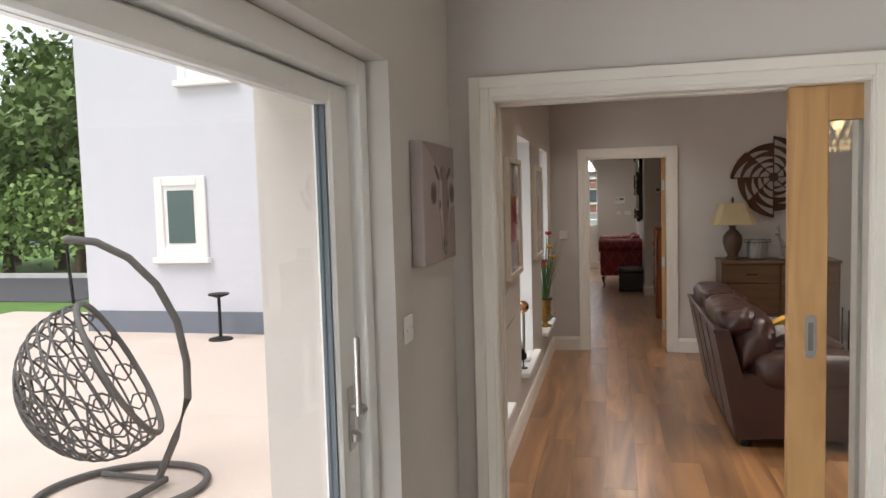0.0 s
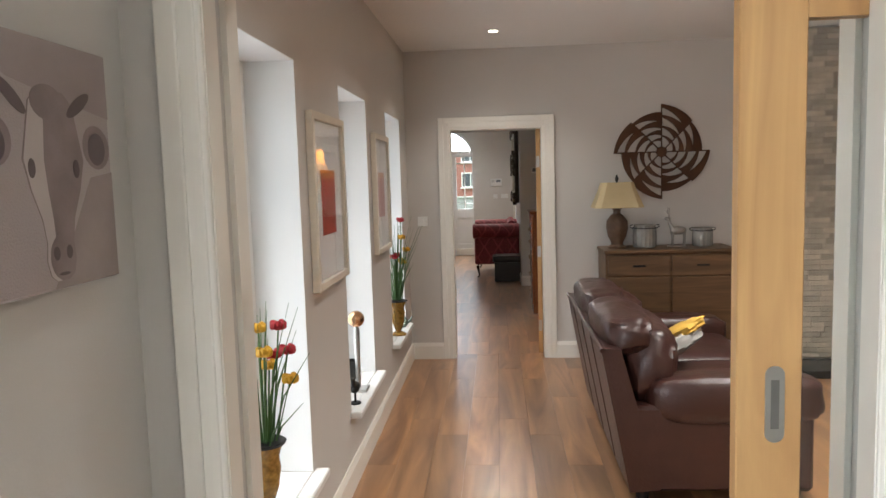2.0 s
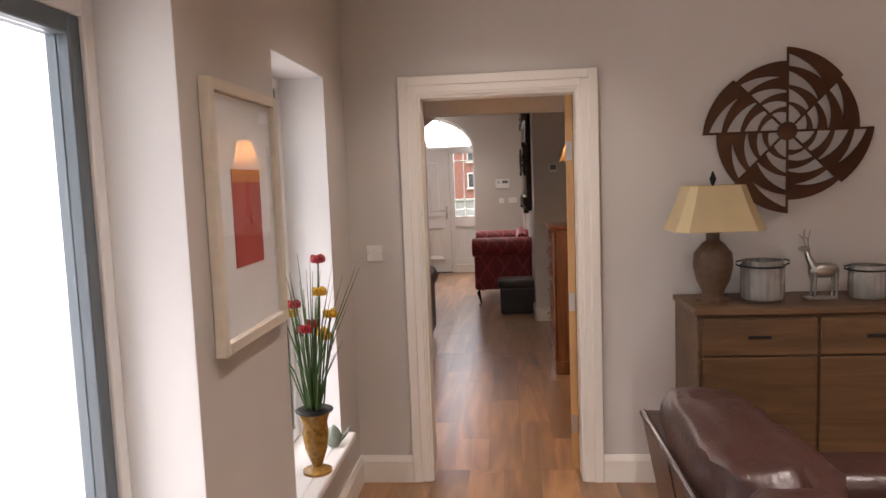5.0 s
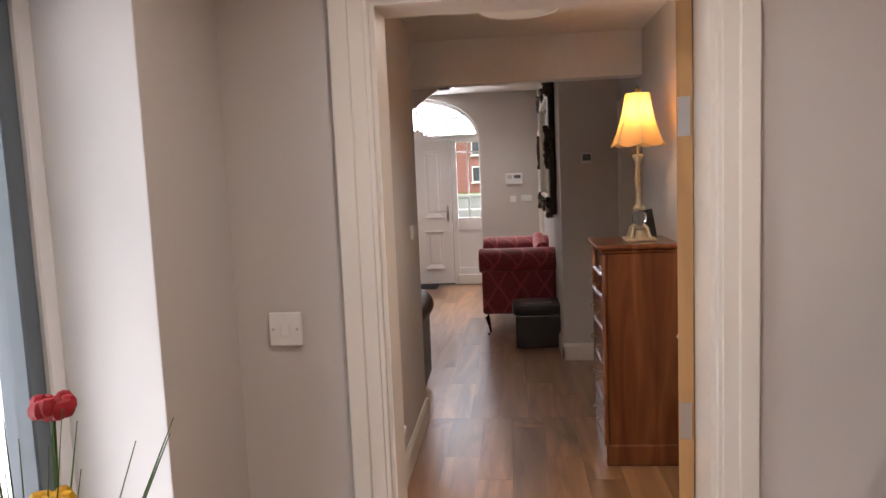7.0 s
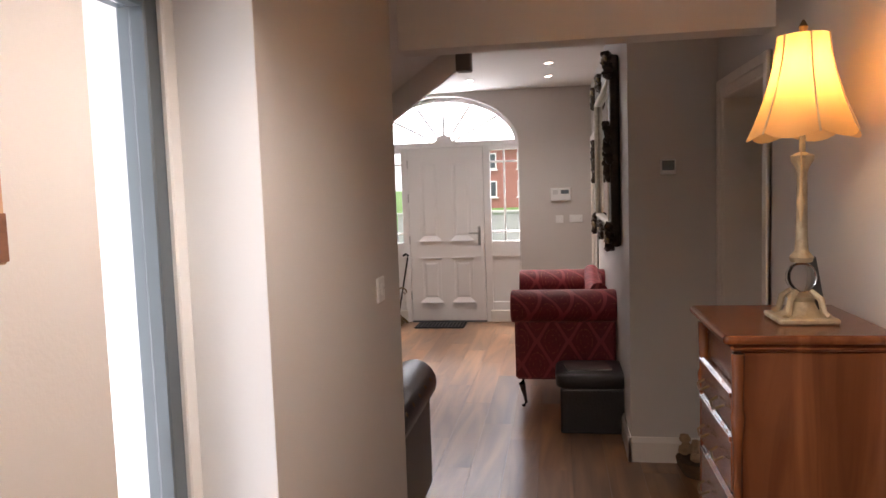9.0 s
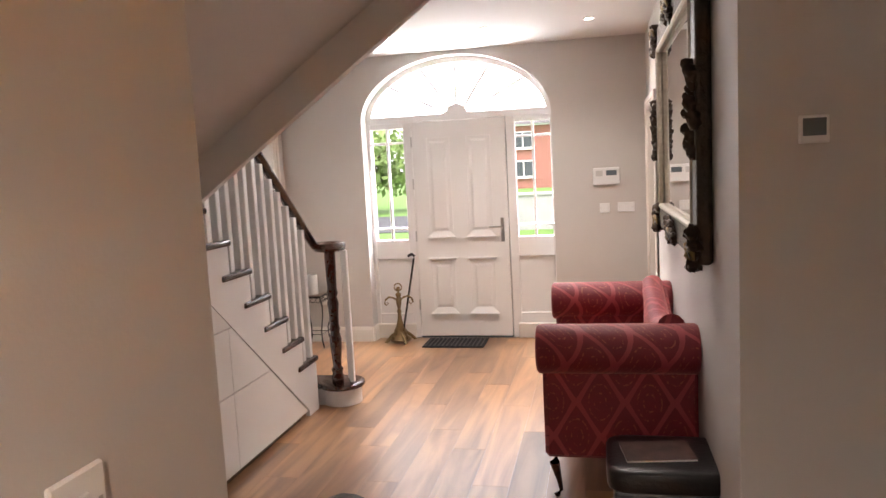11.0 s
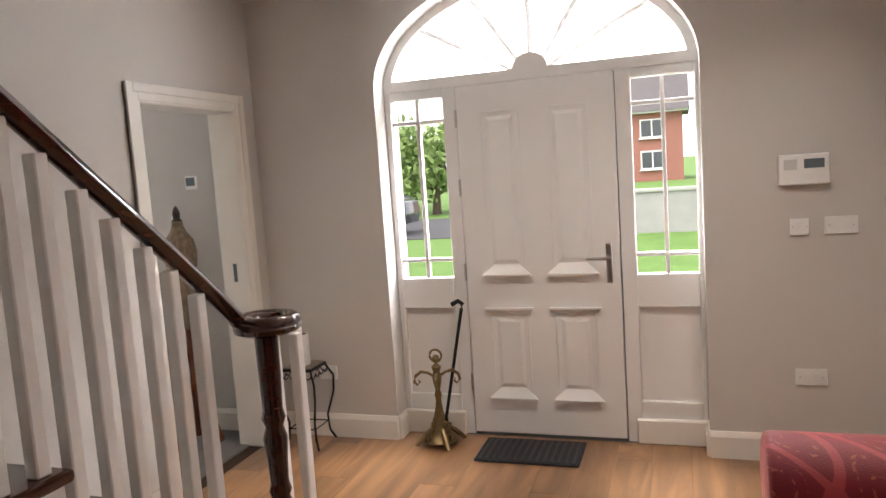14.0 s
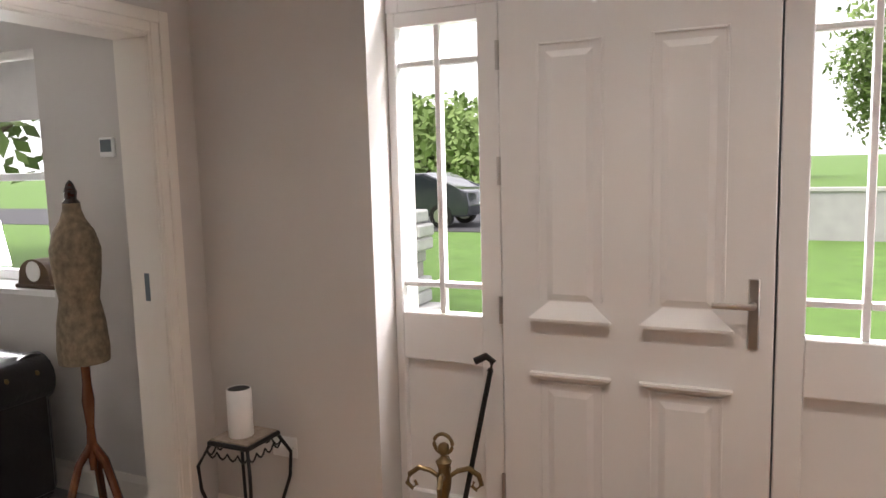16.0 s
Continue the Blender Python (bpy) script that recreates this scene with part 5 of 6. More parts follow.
def settee():
    s = thing("red_settee", "red damask scroll-arm settee with dark cabriole legs", "settee", 0.385, 5.16, 0)
    L, D = 1.42, 0.71
    bm = box(0.04, D, 0.06, L - 0.06, 0.22, 0.40, 0.03, seg=2)
    part("seat_frame", bm, M_DAMASK, s)
    part("seat", puff(0.33, L / 2, 0.42, 0.33, L / 2 - 0.18, 0.075, 0.4, 28), M_DAMASK, s, "", True)
    for y0, y1, d in ((0.05, 0.17, -1), (L - 0.17, L - 0.05, 1)):
        a = part("arm", box(0.02, D + 0.02, y0, y1, 0.21, 0.73, 0.02), M_DAMASK, s, "rolled damask arm")
        yc = (y0 + y1) / 2 + d * 0.02
        bm = extrude_profile([(yc + 0.125 * math.cos(2 * math.pi * i / 24), 0.742 + 0.118 * math.sin(2 * math.pi * i / 24)) for i in range(24)], "x", -0.005, D + 0.028)
        bmesh.ops.bevel(bm, geom=[e for e in bm.edges if abs(e.verts[0].co.x - e.verts[1].co.x) < 1e-5], offset=0.02, segments=3, affect="EDGES", profile=0.5)
        part("scroll", bm, M_DAMASK, a, "", True)
    pts = [(0.17, 0.25), (L - 0.17, 0.25)]
    for i in range(25):
        f = i / 24
        pts.append((L - 0.17 - f * (L - 0.34), 0.70 + 0.13 * abs(2 * f - 1) ** 1.5))
    bm = extrude_profile(pts, "x", D - 0.15, D - 0.01)
    part("back", bm, M_DAMASK, s, "dipped button back")
    roll = [(D - 0.09, 0.10 + (L - 0.20) * i / 24, 0.71 + 0.13 * abs(2 * i / 24 - 1) ** 1.5) for i in range(25)]
    part("back_roll", tube(roll, 0.065, 12), M_DAMASK, s, "", True)
    for i in range(6):
        for j in range(2):
            part("button", puff(D - 0.155, 0.28 + i * 0.19 + j * 0.09, 0.53 + j * 0.10, 0.008, 0.012, 0.012, 1, 8), M_DAMASK, s, "", True)
    for x, y in ((0.08, 0.10), (0.08, L - 0.10), (D - 0.07, 0.10), (D - 0.07, L - 0.10)):
        part("leg", tube([(x, y, 0.23), (x - 0.02, y, 0.17), (x, y, 0.08), (x + 0.008, y, 0.03), (x - 0.012, y, 0.0)], [0.032, 0.026, 0.014, 0.011, 0.02], 10), M_MAHOG, s, "dark cabriole leg", True)


settee()
s = thing("leather_ottoman", "black leather storage ottoman with a padded lid", "ottoman", 0.70, 4.66, 0)
part("body", box(0.02, 0.46, 0.02, 0.40, 0.0, 0.30, 0.015, seg=2), M_BLACKL, s)
part("lid", puff(0.24, 0.21, 0.345, 0.25, 0.215, 0.052, 0.3, 28), M_BLACKL, s, "", True)
s = thing("magazine", "magazine with a dark printed cover on the ottoman", "magazine", 0.90, 4.86, 0.395, 8)
part("pages", box(-0.14, 0.14, -0.10, 0.10, 0, 0.010, 0.001), shade("paper", (0.7, 0.68, 0.64), 0.8), s)
part("cover", box(-0.142, 0.142, -0.102, 0.102, 0.0101, 0.0115), shade("cover_print", (0.12, 0.08, 0.07), 0.4, var=0.9, scale=12), s)


def mirror():
    s = thing("ornate_mirror", "large mirror in a dark carved gilt frame", "mirror", 1.119, 5.66, 1.80)
    hw, hh = 0.92, 0.60
    part("glass", box(-0.035, -0.03, -hw + 0.15, hw - 0.15, -hh + 0.14, hh - 0.14), M_MIRROR, s)
    dk = shade("dark_gilt_carving", (0.045, 0.028, 0.016), 0.4, 0.5, var=0.7, scale=25, bump=0.9, bscale=40)
    sides = ((-hw, -hw + 0.15, -hh, hh), (hw - 0.15, hw, -hh, hh), (-hw + 0.15, hw - 0.15, -hh, -hh + 0.14), (-hw + 0.15, hw - 0.15, hh - 0.14, hh))
    for a0, a1, b0, b1 in sides:
        f = part("frame_rail", box(-0.062, -0.002, a0, a1, b0, b1, 0.018, seg=3), dk, s)
    bead = shade("silver_gilt_bead", (0.45, 0.40, 0.32), 0.35, 0.8, var=0.3, scale=40)
    for a0, a1, b0, b1 in ((-hw + 0.13, -hw + 0.16, -hh + 0.12, hh - 0.12), (hw - 0.16, hw - 0.13, -hh + 0.12, hh - 0.12), (-hw + 0.16, hw - 0.16, -hh + 0.12, -hh + 0.15), (-hw + 0.16, hw - 0.16, hh - 0.15, hh - 0.12)):
        part("inner_bead", box(-0.070, -0.03, a0, a1, b0, b1, 0.01), bead, s)
    rnd = random.Random(4)
    spots = [(sy * (hw - 0.06), sz * (hh - 0.06), 0.13, 12) for sy in (-1, 1) for sz in (-1, 1)]
    spots += [(0, sz * (hh - 0.05), 0.16, 10) for sz in (-1, 1)] + [(sy * (hw - 0.05), 0, 0.18, 12) for sy in (-1, 1)]
    for y0, z0, reach, count in spots:
        for k in range(count):
            f = (k + 0.5) / count * 2 - 1
            y = y0 + (f * reach if abs(z0) > 0.1 and abs(y0) < 0.1 else rnd.uniform(-0.06, 0.06) if z0 == 0 else rnd.uniform(-reach, reach) * 0.6)
            z = z0 + (f * reach if z0 == 0 else rnd.uniform(-0.06, 0.06) if abs(y0) < 0.1 else rnd.uniform(-reach, reach) * 0.6)
            y, z = max(-hw - 0.02, min(hw + 0.02, y)), max(-hh - 0.02, min(hh + 0.02, z))
            bm = puff(-0.07, y, z, 0.022 + rnd.uniform(0, 0.012), rnd.uniform(0.018, 0.034), rnd.uniform(0.018, 0.034), 0.9, 10, 0.7)
            part("carving", bm, dk, s, "", True)
    for y in (0.0, -hw + 0.07, hw - 0.07):
        for z in (-hh + 0.04, hh - 0.04):
            bm = puff(-0.08, y, z, 0.022, 0.04, 0.03, 0.9, 14, 0.6)
            for k in (-1, 1):
                tube([(-0.08, y, z), (-0.09, y + k * 0.05, z + 0.03), (-0.085, y + k * 0.09, z + 0.015), (-0.08, y + k * 0.10, z - 0.015)], [0.014, 0.012, 0.010, 0.005], 7, bm)
            part("cartouche", bm, M_BRASS, s, "rubbed gilt scroll", True)


mirror()


def chesterfield(x, y, rz, L, label):
    s = thing("chesterfield_sofa", label, "sofa", x, y, 0, rz, "black leather sofas")
    D = 0.80
    part("base", box(0.03, L - 0.03, 0.05, D - 0.08, 0.06, 0.38, 0.02), M_BLACKL, s)
    part("seat_cushion", puff(L / 2, 0.45, 0.42, L / 2 - 0.2, 0.30, 0.08, 0.35, 28), M_BLACKL, s, "", True)
    for x0, c in ((0.02, 0.10), (L - 0.18, L - 0.10)):
        a = part("arm", box(x0, x0 + 0.16, 0.05, D, 0.08, 0.60, 0.02), M_BLACKL, s)
        part("scroll", tube([(c, 0.04, 0.62), (c, D + 0.005, 0.62)], 0.115, 18), M_BLACKL, a, "", True)
        for k in range(5):
            part("stud", puff(c + 0.10 * (1 if c > L / 2 else -1), 0.12 + k * 0.14, 0.66, 0.012, 0.014, 0.014, 1, 8), M_BRASS, a, "", True)
    part("back", box(0.05, L - 0.05, 0.02, 0.20, 0.08, 0.62, 0.02), M_BLACKL, s)
    part("back_roll", tube([(0.05, 0.11, 0.63), (L - 0.05, 0.11, 0.63)], 0.11, 18), M_BLACKL, s, "", True)
    n = int(L / 0.16)
    for i in range(n):
        for j in range(2):
            part("button", puff(0.22 + (L - 0.44) * (i + 0.5 * j) / n, 0.205, 0.50 + 0.09 * j, 0.014, 0.010, 0.014, 1, 8), M_BLACKL, s, "", True)
    for xx in (0.08, L - 0.08):
        for yy in (0.10, D - 0.08):
            part("foot", lathe([(0.025, 0), (0.035, 0.06)], xx, yy, 0, 12), M_MAHOG, s)


chesterfield(-1.14, 2.86, 0, 1.22, "black leather rolled-arm sofa tucked under the stairs")
chesterfield(-3.08, 8.30, 180, 1.7, "black buttoned leather sofa below the sitting room window")

s = thing("dried_arrangement", "basket of dried flowers on the floor by the skirting", "ornament", 1.47, 4.08, 0)
part("basket", lathe([(0.09, 0), (0.12, 0.05), (0.13, 0.09), (0.11, 0.09), (0.02, 0.06)], seg=18), shade("woven_basket", (0.12, 0.07, 0.035), 0.8, var=0.5, scale=60, bump=0.9, bscale=90), s, "", True)
rnd = random.Random(6)
for i in range(16):
    a, r = rnd.uniform(0, 6.28), rnd.uniform(0, 0.11)
    part("dried_flower", puff(r * math.cos(a), r * math.sin(a), 0.10 + rnd.uniform(0, 0.08), 0.03, 0.03, 0.025, 0.9, 8, 0.5), shade("dried_petal", (0.4, 0.27, 0.16), 0.9, var=0.5, scale=40), s, "", True)

s = thing("soldier_figurine", "small black metal figurine on the hall window board", "figurine", -0.02, 1.30, 0.406)
bm = lathe([(0.045, 0), (0.045, 0.015), (0.02, 0.02), (0.03, 0.10), (0.028, 0.13), (0.04, 0.20), (0.012, 0.225), (0.02, 0.245), (0.018, 0.265), (0.03, 0.268), (0.012, 0.285), (0.004, 0.30)], seg=14)
tube([(0.035, 0, 0.20), (0.055, 0.0, 0.15), (0.04, 0.01, 0.10)], 0.009, 6, bm)
tube([(-0.035, 0, 0.20), (-0.055, 0.0, 0.15), (-0.035, 0.02, 0.12)], 0.009, 6, bm)
part("figure", bm, M_BLACK, s, "", True)


# ---- entrance corner ----
def plant_table():
    s = thing("iron_side_table", "small square table with curved black iron legs", "side table", -2.01, 8.265, 0)
    w = 0.10
    part("frame", box(-w, w, -w, w, 0.475, 0.492, 0.004), M_BLACK, s)
    part("tile_top", box(-w + 0.01, w - 0.01, -w + 0.01, w - 0.01, 0.4925, 0.500, 0.002), shade("mosaic_tile", (0.30, 0.24, 0.19), 0.4, var=0.7, scale=45), s, "mosaic tile top")
    for a in (-1, 1):
        for b in (-1, 1):
            part("leg", tube([(a * w * 0.92, b * w * 0.92, 0.475), (a * w * 1.25, b * w * 1.25, 0.40), (a * w * 1.2, b * w * 1.2, 0.30), (a * w * 0.85, b * w * 0.85, 0.16), (a * w * 0.9, b * w * 0.9, 0.06), (a * w * 1.15, b * w * 1.15, 0.0)], 0.007, 8), M_BLACK, s, "", True)
    for k in range(4):
        a = math.pi / 2 * k
        pts = [(w * (math.cos(a) - math.sin(a) * u), w * (math.sin(a) + math.cos(a) * u), 0.455 - 0.025 * abs(math.sin(math.pi * u * 2))) for u in [i / 8 - 1 for i in range(17)]]
        part("scallop", tube(pts, 0.004, 5), M_BLACK, s)
        part("stretcher", tube([(w * 0.86 * (math.cos(a) - math.sin(a)), w * 0.86 * (math.sin(a) + math.cos(a)), 0.12), (w * 0.86 * (math.cos(a) + math.sin(a)), w * 0.86 * (math.sin(a) - math.cos(a)), 0.12)], 0.004, 5), M_BLACK, s)
    d = thing("white_diffuser", "white cylinder device with a dark top", "device", -2.01, 8.25, 0.5005)
    part("body", lathe([(0.045, 0), (0.048, 0.004), (0.048, 0.185), (0.044, 0.19), (0.043, 0.186)], seg=28), M_PVC, d, "", True)
    part("cap", lathe([(0.042, 0.180), (0.042, 0.1865)], seg=28), M_BLACK, d)


plant_table()


def umbrella_stand():
    s = thing("stick_stand", "ornate brass stick stand with a figure and scrolled arms", "stand", -1.20, 8.375, 0)
    bm = lathe([(0.10, 0.022), (0.11, 0.035), (0.085, 0.05), (0.062, 0.08), (0.05, 0.12), (0.034, 0.17), (0.022, 0.22), (0.016, 0.27), (0.022, 0.30), (0.014, 0.33)], seg=20)
    for k in range(4):
        a = math.pi / 2 * k + 0.6
        ca, sa = math.cos(a), math.sin(a)
        tube([(0.05 * ca, 0.05 * sa, 0.10), (0.09 * ca, 0.09 * sa, 0.07), (0.125 * ca, 0.125 * sa, 0.035), (0.15 * ca, 0.15 * sa, 0.012), (0.135 * ca, 0.135 * sa, 0.008)], [0.012, 0.016, 0.016, 0.013, 0.008], 7, bm)
        for q in range(3):
            puff((0.05 + 0.022 * q) * math.cos(a + 0.4), (0.05 + 0.022 * q) * math.sin(a + 0.4), 0.13 - 0.035 * q, 0.015, 0.015, 0.018, 0.9, 7, 0.5, bm)
    part("base", bm, M_BRASS, s, "pierced scrolling foot", True)
    bm = lathe([(0.014, 0.33), (0.024, 0.37), (0.028, 0.41), (0.020, 0.44), (0.030, 0.47), (0.012, 0.485), (0.010, 0.495)], seg=14)
    puff(0, 0, 0.515, 0.022, 0.022, 0.026, 1, 10, 0.2, bm)
    part("figure", bm, M_BRASS, s, "", True)
    part("wreath", tube([(0.036 * math.cos(2 * math.pi * i / 20), 0.0, 0.535 + 0.036 * math.sin(2 * math.pi * i / 20)) for i in range(21)], 0.007, 6), M_BRASS, s, "", True)
    for k in range(4):
        a = math.pi / 2 * k + 0.3
        pts = [(q * math.cos(a), q * math.sin(a), z) for q, z in ((0.015, 0.41), (0.05, 0.435), (0.09, 0.445), (0.125, 0.42), (0.135, 0.385), (0.115, 0.365), (0.10, 0.38), (0.108, 0.395))]
        part("scroll_arm", tube(pts, [0.008, 0.009, 0.010, 0.010, 0.009, 0.008, 0.007, 0.006], 7), M_BRASS, s, "", True)
    c = thing("walking_stick", "dark walking stick leaning on the door frame", "walking stick", -1.17, 8.36, 0.09)
    part("shaft", tube([(0, 0, 0), (0.108, 0.145, 0.70)], 0.010, 8), M_BLACK, c, "", True)
    part("grip", tube([(0.106, 0.142, 0.69), (0.114, 0.15, 0.725), (0.092, 0.14, 0.745), (0.052, 0.13, 0.725)], 0.014, 8), M_BLACK, c, "", True)


umbrella_stand()

# ---- sitting room beyond ----
s = thing("dress_form", "floral fabric dress form on a turned wooden stand", "dress form", -2.74, 8.16, 0)
s.scale = (0.62, 0.8, 0.94)
bm = bmesh.new()
rows = []
for z, rx, ry in ((0.80, 0.165, 0.12), (0.86, 0.17, 0.125), (0.98, 0.155, 0.115), (1.08, 0.125, 0.095), (1.20, 0.15, 0.115), (1.30, 0.165, 0.12), (1.38, 0.15, 0.085), (1.43, 0.08, 0.06), (1.47, 0.05, 0.048), (1.50, 0.045, 0.045)):
    rows.append([bm.verts.new((rx * math.cos(2 * math.pi * i / 24), ry * math.sin(2 * math.pi * i / 24), z)) for i in range(24)])
for p, q in zip(rows, rows[1:]):
    for i in range(24):
        bm.faces.new((p[i], p[(i + 1) % 24], q[(i + 1) % 24], q[i]))
bm.faces.new(rows[0][::-1])
bm.faces.new(rows[-1])
part("finial", lathe([(0.05, 1.501), (0.03, 1.52), (0.035, 1.55), (0.02, 1.585), (0.004, 1.60)], seg=14), M_MAHOG, s, "", True)
part("pole", lathe([(0.02, 0.30), (0.03, 0.40), (0.022, 0.5), (0.035, 0.62), (0.025, 0.7), (0.025, 0.799)], seg=14), M_CHEST, s, "turned wooden pole", True)
for k in range(3):
    a = 2 * math.pi * k / 3 + 0.3
    lg = tube([(0, 0, 0.42), (0.08 * math.cos(a), 0.08 * math.sin(a), 0.34), (0.16 * math.cos(a), 0.16 * math.sin(a), 0.14), (0.22 * math.cos(a), 0.22 * math.sin(a), 0.0)], 0.024, 8)
    part("leg", lg, M_CHEST, s, "", True)
part("torso", bm, shade("floral_fabric", (0.22, 0.17, 0.11), 0.85, var=0.9, scale=26, bump=0.2, bscale=180), s, "", True)

rw = structure("window_5", box(-4.9, -3.22, YF + 0.001, 8.68, 0.951, 0.975), M_WHITE, "white sitting room window with a blind")
bm = bmesh.new()
for x0, x1, z0, z1 in ((-4.9, -4.85, 0.975, 2.098), (-3.27, -3.222, 0.975, 2.098), (-4.85, -3.27, 2.04, 2.098), (-4.85, -3.27, 0.976, 1.03), (-4.85, -3.27, 1.50, 1.54), (-4.08, -4.04, 1.03, 1.50)):
    box(x0, x1, 8.62, 8.68, z0, z1, 0.004, bm)
part("window_frame", bm, M_PVC, rw)
pane = part("pane", box(-4.85, -3.27, 8.645, 8.651, 1.03, 2.04), M_PANE, rw)
pane.visible_shadow = False
part("roller_blind", box(-4.87, -3.25, 8.57, 8.574, 1.80, 2.09), shade("blind_fabric", (0.75, 0.74, 0.72), 0.9), rw, "white roller blind pulled part down")
s = thing("mantel_clock", "small wooden mantel clock on the window board", "clock", -3.42, 8.50, 0.976)
bm = box(-0.13, 0.13, -0.05, 0.05, 0, 0.05, 0.006)
lathe([(0.075, -0.045), (0.075, 0.045)], 0, 0, 0, 24, bm)
part("case", box(-0.14, 0.14, -0.055, 0.055, 0, 0.02, 0.004), M_SIDE, s)
bm.free()
part("body", extrude_profile([(-0.12, 0.0205), (0.12, 0.0205)] + [(0.095 * math.cos(math.pi * i / 16) * 1.15, 0.06 + 0.085 * math.sin(math.pi * i / 16)) for i in range(17)], "y", -0.05, 0.05), M_SIDE, s)
part("dial", extrude_profile([(0.05 * math.cos(2 * math.pi * i / 20), 0.085 + 0.05 * math.sin(2 * math.pi * i / 20)) for i in range(20)], "y", -0.054, -0.0505), M_PVC, s)


# ---- outside ----
M_GRASS = shade("lawn", (0.10, 0.20, 0.035), 0.9, var=0.4, scale=3, bump=0.8, bscale=60)
structure("ground", box(-900, 900, -900, 900, -0.6, -0.16), M_GRASS, "mown lawn reaching the distance")
structure("pavement_patio", box(-9.5, -0.46, -16, 2.6, -0.155, -0.10), shade("patio_concrete", (0.62, 0.52, 0.45), 0.8, var=0.12, scale=1.2, bump=0.3, bscale=30), "pale pinkish concrete patio")
structure("pavement_front", box(-6, 3.5, 8.77, 11.2, -0.155, -0.10), shade("front_paving", (0.55, 0.53, 0.50), 0.8, var=0.12), "pale paving before the entrance")
structure("road", box(-120, 120, 22.4, 30, -0.158, -0.14), shade("asphalt", (0.06, 0.06, 0.065), 0.9, var=0.2, scale=2), "grey asphalt road")
structure("road_lane", box(-40, -9.6, 4.0, 8.0, -0.158, -0.14), shade("asphalt_lane", (0.07, 0.07, 0.075), 0.9, var=0.2, scale=2), "dark asphalt lane beside the patio")
structure("kerb", box(-40, -9.6, 8.02, 8.2, -0.158, -0.03), shade("kerb_stone", (0.55, 0.54, 0.52), 0.8), "pale kerb along the lane")

M_RENDER = shade("lavender_render", (0.60, 0.61, 0.66), 0.85, var=0.04, scale=2, bump=0.25, bscale=120)
an = thing("house_annex", "pale lavender rendered two-storey annex with white windows", "house", -6.65, 1.02, -0.1)
part("wall", box(0, 2.72, 0, 1.6, 0, 6.0), M_RENDER, an)
part("plinth", box(-0.02, 2.74, -0.02, 1.6, 0, 0.30), shade("plinth_grey", (0.17, 0.19, 0.23), 0.8), an, "dark grey painted plinth")
part("roof", extrude_profile([(-0.2, 6.001), (2.92, 6.001), (1.36, 7.2)], "y", -0.2, 1.8), shade("slate_roof", (0.07, 0.075, 0.085), 0.7), an)
for x0, x1, z0, z1 in ((1.17, 1.95, 1.05, 2.15), (1.62, 2.45, 3.42, 4.5)):
    bm = bmesh.new()
    for a0, a1, b0, b1 in ((x0, x0 + 0.13, z0, z1), (x1 - 0.13, x1, z0, z1), (x0 + 0.13, x1 - 0.13, z0, z0 + 0.13), (x0 + 0.13, x1 - 0.13, z1 - 0.13, z1)):
        box(a0, a1, -0.04, 0.0 - 0.001, b0, b1, 0.01, bm)
    w = part("window", bm, M_WHITE, an, "white framed window")
    part("pane", box(x0 + 0.19, x1 - 0.19, -0.02, -0.012, z0 + 0.19, z1 - 0.19), shade("dark_window_glass", (0.10, 0.14, 0.14), 0.1), w)
    part("sash", box(x0 + 0.13, x1 - 0.13, -0.012, -0.002, z0 + 0.13, z1 - 0.13), M_PVC, w)
    part("sill", box(x0 - 0.04, x1 + 0.04, -0.10, -0.002, z0 - 0.08, z0 - 0.001, 0.01), M_WHITE, w)


